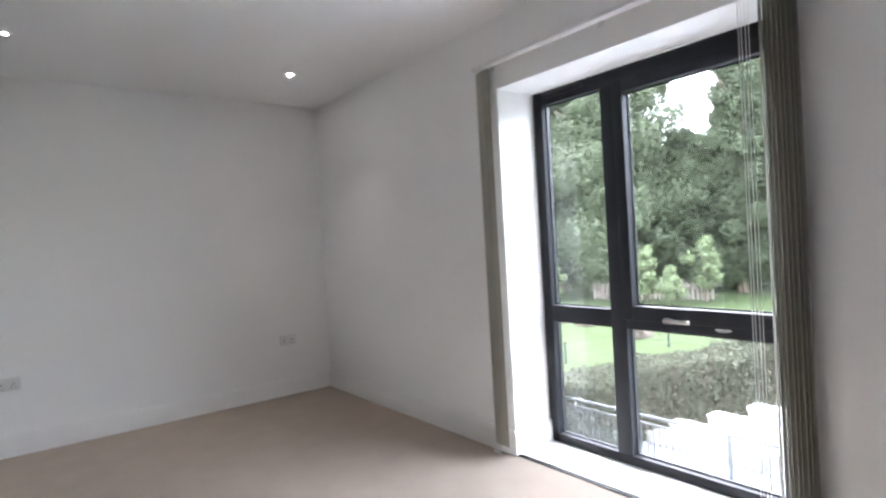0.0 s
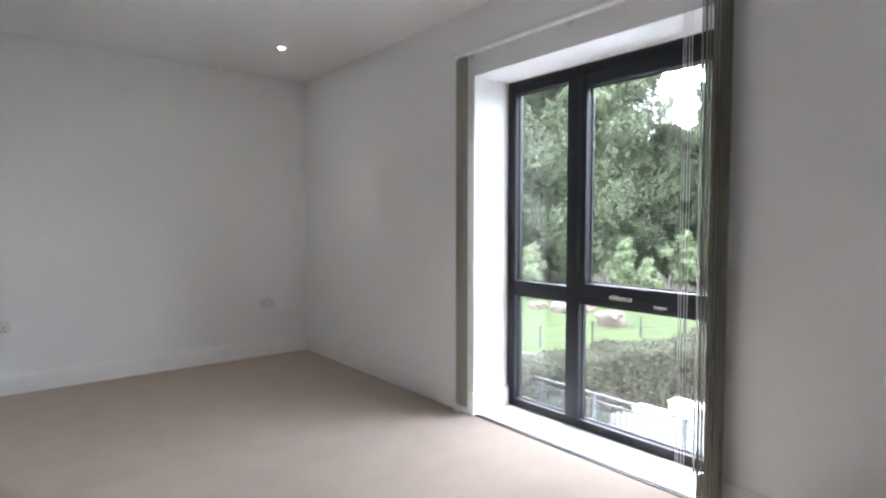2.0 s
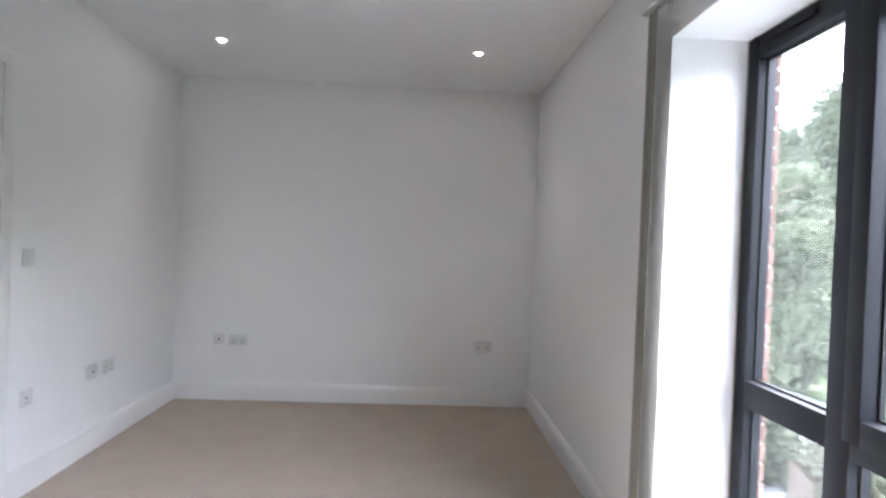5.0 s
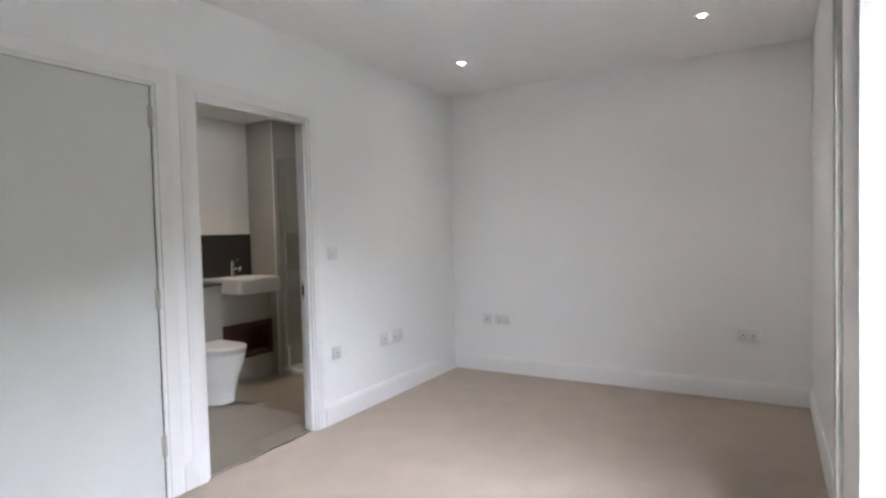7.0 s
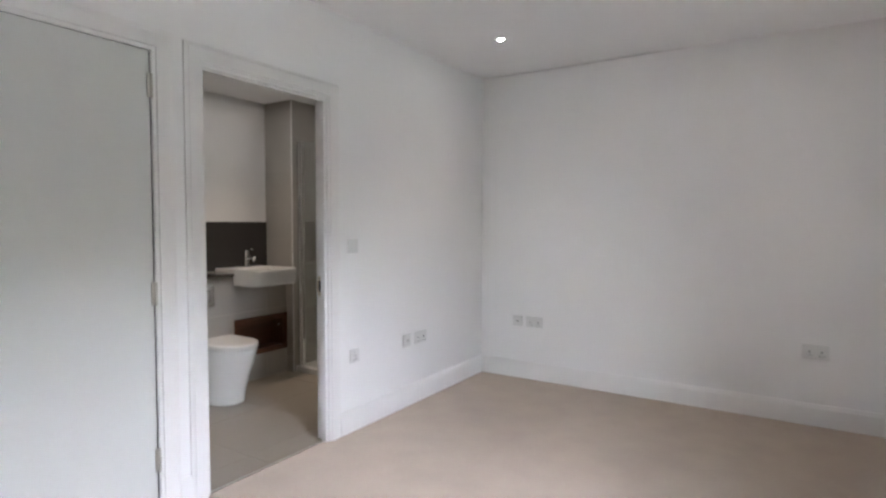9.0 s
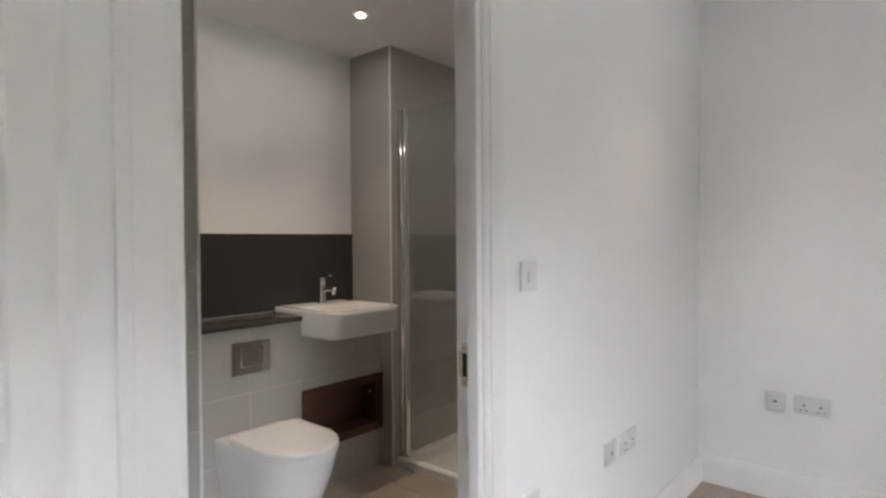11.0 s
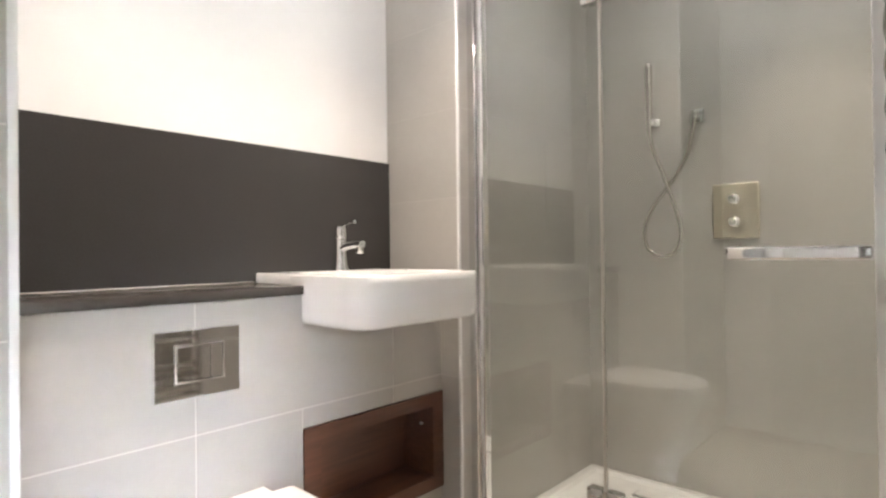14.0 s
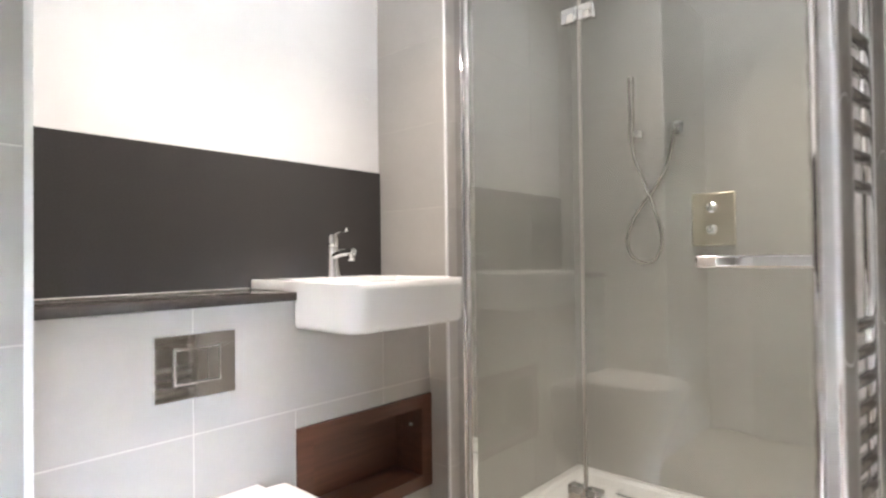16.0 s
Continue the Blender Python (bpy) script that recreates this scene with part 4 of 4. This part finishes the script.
def tree(name, x, y, height, spread, label, mat, seed, count, leaf, low=0.22, lobes=16):
    rng = np.random.default_rng(seed)
    ob = thing(name, (x, y, G), label, "tree", group="trees beyond the lawn")
    trunk = bmesh.new()
    pts = [(x, y, G - 0.1), (x + 0.1 * spread * rng.normal() * 0.3, y, G + height * 0.3), (x + 0.02 * spread, y + 0.02 * spread, G + height * 0.75)]
    pp = smooth_path(pts, 5)
    r0 = 0.022 * height
    loft([disc(p.x, p.y, p.z, r0 * (1 - 0.85 * i / (len(pp) - 1)), 9) for i, p in enumerate(pp)], bm=trunk)
    for k in range(7):
        z = G + height * (0.3 + 0.06 * k)
        a = rng.random() * 6.28
        q = Vector((x + spread * 0.7 * math.cos(a), y + spread * 0.7 * math.sin(a), z + height * 0.17))
        tube([(x, y, z), (Vector((x, y, z)) + q) / 2 + Vector((0, 0, 0.04 * height)), q], r0 * 0.22, 6, bm=trunk)
    part("trunk", trunk, BARK, ob)
    P, N = [], []
    for k in range(lobes):
        h = low + (1 - low) * (k + 0.5) / lobes
        env = max(0.3, 1 - abs(1.75 * (h - low) / (1 - low) - 0.75) ** 2.2)
        a = k * 2.4 + rng.random()
        off = spread * env * (0.20 + 0.62 * rng.random())
        c = np.array([x + off * math.cos(a), y + off * math.sin(a), G + height * (h * 0.93)])
        rad = spread * (0.26 + 0.24 * rng.random()) * (0.55 + 0.45 * env)
        m = count // lobes
        d = rng.normal(size=(m, 3))
        d /= np.linalg.norm(d, axis=1)[:, None]
        wob = 1 + 0.18 * np.sin(d[:, 0] * 7 + k) * np.sin(d[:, 1] * 6 + 2 * k) + 0.16 * rng.normal(size=m)
        P.append(c + d * (rad * wob * (0.55 + 0.45 * rng.random(m) ** 0.4))[:, None] * np.array([1, 1, 0.8]))
        nn = d + 0.5 * rng.normal(size=(m, 3))
        N.append(nn / np.linalg.norm(nn, axis=1)[:, None])
    me = leaves(np.concatenate(P), np.concatenate(N), leaf, rng)
    me.materials.append(mat)
    crown = new("crown", me)
    crown.parent = ob
    crown.matrix_parent_inverse = Matrix.Translation(-ob.location)
    return ob


def at(az, r):
    return 0.5 + r * math.sin(radians(az)), -4.9 + r * math.cos(radians(az))


BIG = "large dense green broadleaf tree in full leaf"
ROWS = [(20, 44, 13.5, 5.5), (27, 42, 12.0, 5.0), (33, 44, 13.5, 5.5), (39, 43, 15.5, 5.2), (44.5, 42, 17.2, 4.8), (49.5, 44, 20.0, 4.8), (53.2, 40, 17.0, 3.8), (57.0, 42, 18.6, 4.0), (61.3, 43, 11.6, 3.2),
        (65.6, 41, 16.4, 3.3), (69.0, 45, 18.5, 4.4), (73, 43, 17.0, 5.0), (79, 42, 15, 5), (85, 42, 16, 5.5),
        # from 98 on: unseen trees, added to block direct daylight towards the bathroom
        (91, 41, 15, 5.5), (98, 41, 13, 5.5), (105, 41, 12, 5.5), (113, 41, 12, 5.5), (121, 41, 12, 5.5), (130, 41, 12, 5.5)]
for i, (az, r, h, s) in enumerate(ROWS):
    seen = 37 < az < 72
    tree("broadleaf_tree", *at(az, r), h, s, BIG, LEAF, 100 + i, 60000 if seen else 9000, 0.105 if seen else 0.27, low=0.06, lobes=44 if seen else 20)
for i, (az, r, h, s) in enumerate([(24, 54, 13, 6), (36, 54, 14, 6), (47, 55, 17, 6), (53, 54, 17.5, 5.5), (60.5, 56, 10, 5), (66, 55, 13, 5), (75, 55, 16, 6)]):
    tree("broadleaf_tree", *at(az, r), h, s, "dark green tree in the second row of the wood", LEAF, 200 + i, 14000, 0.26, low=0.06, lobes=16)
for i, (az, r, h, s) in enumerate([(48.2, 33, 3.3, 0.95), (57.2, 35, 3.6, 1.1), (59.4, 33.5, 2.4, 0.85), (62.5, 36, 4.0, 1.15), (45.2, 34, 3.0, 0.9)]):
    tree("young_tree", *at(az, r), h, s, "slender young tree with pale fresh leaves", LEAFY, 300 + i, 2600, 0.10, low=0.22, lobes=11)

for i, (az, r, h, s) in enumerate([(15, 17, 8.0, 3.0), (21, 16, 7.4, 2.7), (26.5, 18, 8.6, 2.8), (32, 19, 7.6, 2.7), (36.5, 23, 7.6, 2.6), (24, 12, 3.8, 1.8), (29, 13, 3.4, 1.8), (33.5, 14, 3.2, 1.7)]):
    tree("shrubby_tree", *at(az, r), h, s, "leafy blue-green shrubby tree close to the building", LEAF, 400 + i, 13000, 0.095, low=0.06, lobes=16)

# hedge
hp0, hp1 = Vector((7.6, 3.5, 0)), Vector((19.5, 0.2, 0))
rng = np.random.default_rng(5)
along = (hp1 - hp0)
nrm = Vector((-along.y, along.x, 0)).normalized()
hedge = thing("clipped_hedge", ((hp0 + hp1) / 2).to_tuple()[:2] + (G,), "clipped green and brown boundary hedge", "hedge")
hm = 60000
u = rng.random(hm)
w = rng.random(hm) * 2 - 1
zz = rng.random(hm)
top = rng.random(hm) < 0.35
zz[top] = 1.0
w[~top] = np.sign(w[~top])
half = 0.55 + 0.08 * np.sin(u * 40) + 0.05 * rng.normal(size=hm)
hgt = 1.45 + 0.06 * np.sin(u * 23) + 0.04 * np.sin(u * 61) + 0.60 * np.clip((u - 0.56) / 0.07, 0, 1)
pts = np.array(hp0)[None] + u[:, None] * np.array(along)[None] + (w * half)[:, None] * np.array(nrm)[None]
pts[:, 2] = G + zz * hgt + 0.04 * rng.normal(size=hm)
nv = np.where(top[:, None], np.array([[0, 0, 1.0]]), np.sign(w)[:, None] * np.array(nrm)[None]) + 0.8 * rng.normal(size=(hm, 3))
nv /= np.linalg.norm(nv, axis=1)[:, None]
me = leaves(pts, nv, 0.038, rng)
me.materials.append(LEAFH)
hl = new("foliage", me)
hl.parent = hedge
hl.matrix_parent_inverse = Matrix.Translation(-hedge.location)
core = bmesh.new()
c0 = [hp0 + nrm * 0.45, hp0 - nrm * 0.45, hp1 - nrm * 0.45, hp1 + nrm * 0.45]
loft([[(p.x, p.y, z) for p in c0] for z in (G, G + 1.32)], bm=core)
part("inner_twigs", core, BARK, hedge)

# rocks and fence on the lawn
def boulder(x, y, sx, sy, sz, seed):
    bm = bmesh.new()
    bmesh.ops.create_icosphere(bm, subdivisions=3, radius=1)
    for v in bm.verts:
        d = 0.86 / max(0.62, max(abs(v.co.x), abs(v.co.y), abs(v.co.z))) + 0.28 * noise.noise(v.co * 1.4 + Vector((seed, 0, 0))) + 0.10 * noise.noise(v.co * 4 + Vector((0, seed, 0)))
        v.co = Vector((x + v.co.x * sx * d, y + v.co.y * sy * d, G + sz * 0.55 + v.co.z * sz * d * 0.8))
    return tagged(part("boulder", bm, ROCK), "pale pinkish boulder lying on the lawn", "boulder", group="lawn boulders")


for i, (x, y, a, b, c) in enumerate(((20.9, 8.8, 0.55, 0.55, 0.46), (22.3, 12.4, 0.62, 0.55, 0.38), (22.1, 13.9, 0.40, 0.40, 0.26), (23.4, 11.9, 0.5, 0.45, 0.3))):
    boulder(x, y, a, b, c, 3.7 * i)
fence = thing("lawn_fence", (19, 8, G), "thin dark green wire fence on slim posts", "fence")
fpts = [(8.7 + 2.2 * k, 9.7 - 0.6 * k) for k in range(9)]
for x, y in fpts:
    part("post", boxes((x - 0.03, x + 0.03, y - 0.03, y + 0.03, G, G + 0.78), bev=0.004, seg=1), RAILM, fence)
for z in (0.15, 0.35, 0.55, 0.74):
    part("wire", tube([(x, y, G + z) for x, y in fpts], 0.006, 5), RAILM, fence)

# low picket fence in front of the wood
picket = thing("picket_fence", (*at(57, 37.4), G), "weathered low timber picket fence before the wood", "fence")
pa, pb = Vector((*at(52.5, 38.2), G)), Vector((*at(63.5, 36.8), G))
run = (pb - pa).normalized()
turn_p = math.atan2(run.y, run.x)
board = boxes((-0.075, 0.075, -0.012, 0.012, 0.05, 1.18), bev=0.004, seg=1)
board_me = bpy.data.meshes.new("board")
board.to_mesh(board_me)
board.free()
board_me.materials.append(FENCEW)
PICK = random.Random(3)
for k in range(int((pb - pa).length / 0.27)):
    q = pa + run * 0.27 * k
    b = new("board", board_me)
    b.matrix_world = pose(q.x, q.y, G, 0, 0, math.degrees(turn_p)) @ Matrix.Scale(0.92 + 0.12 * PICK.random(), 4, (0, 0, 1))
    b.parent = picket
    b.matrix_parent_inverse = Matrix.Translation(-picket.location)
for z in (0.35, 0.90):
    part("fence_rail", tube([pa + Vector((0, 0, z)), pb + Vector((0, 0, z))], 0.035, 6), FENCEW, picket)
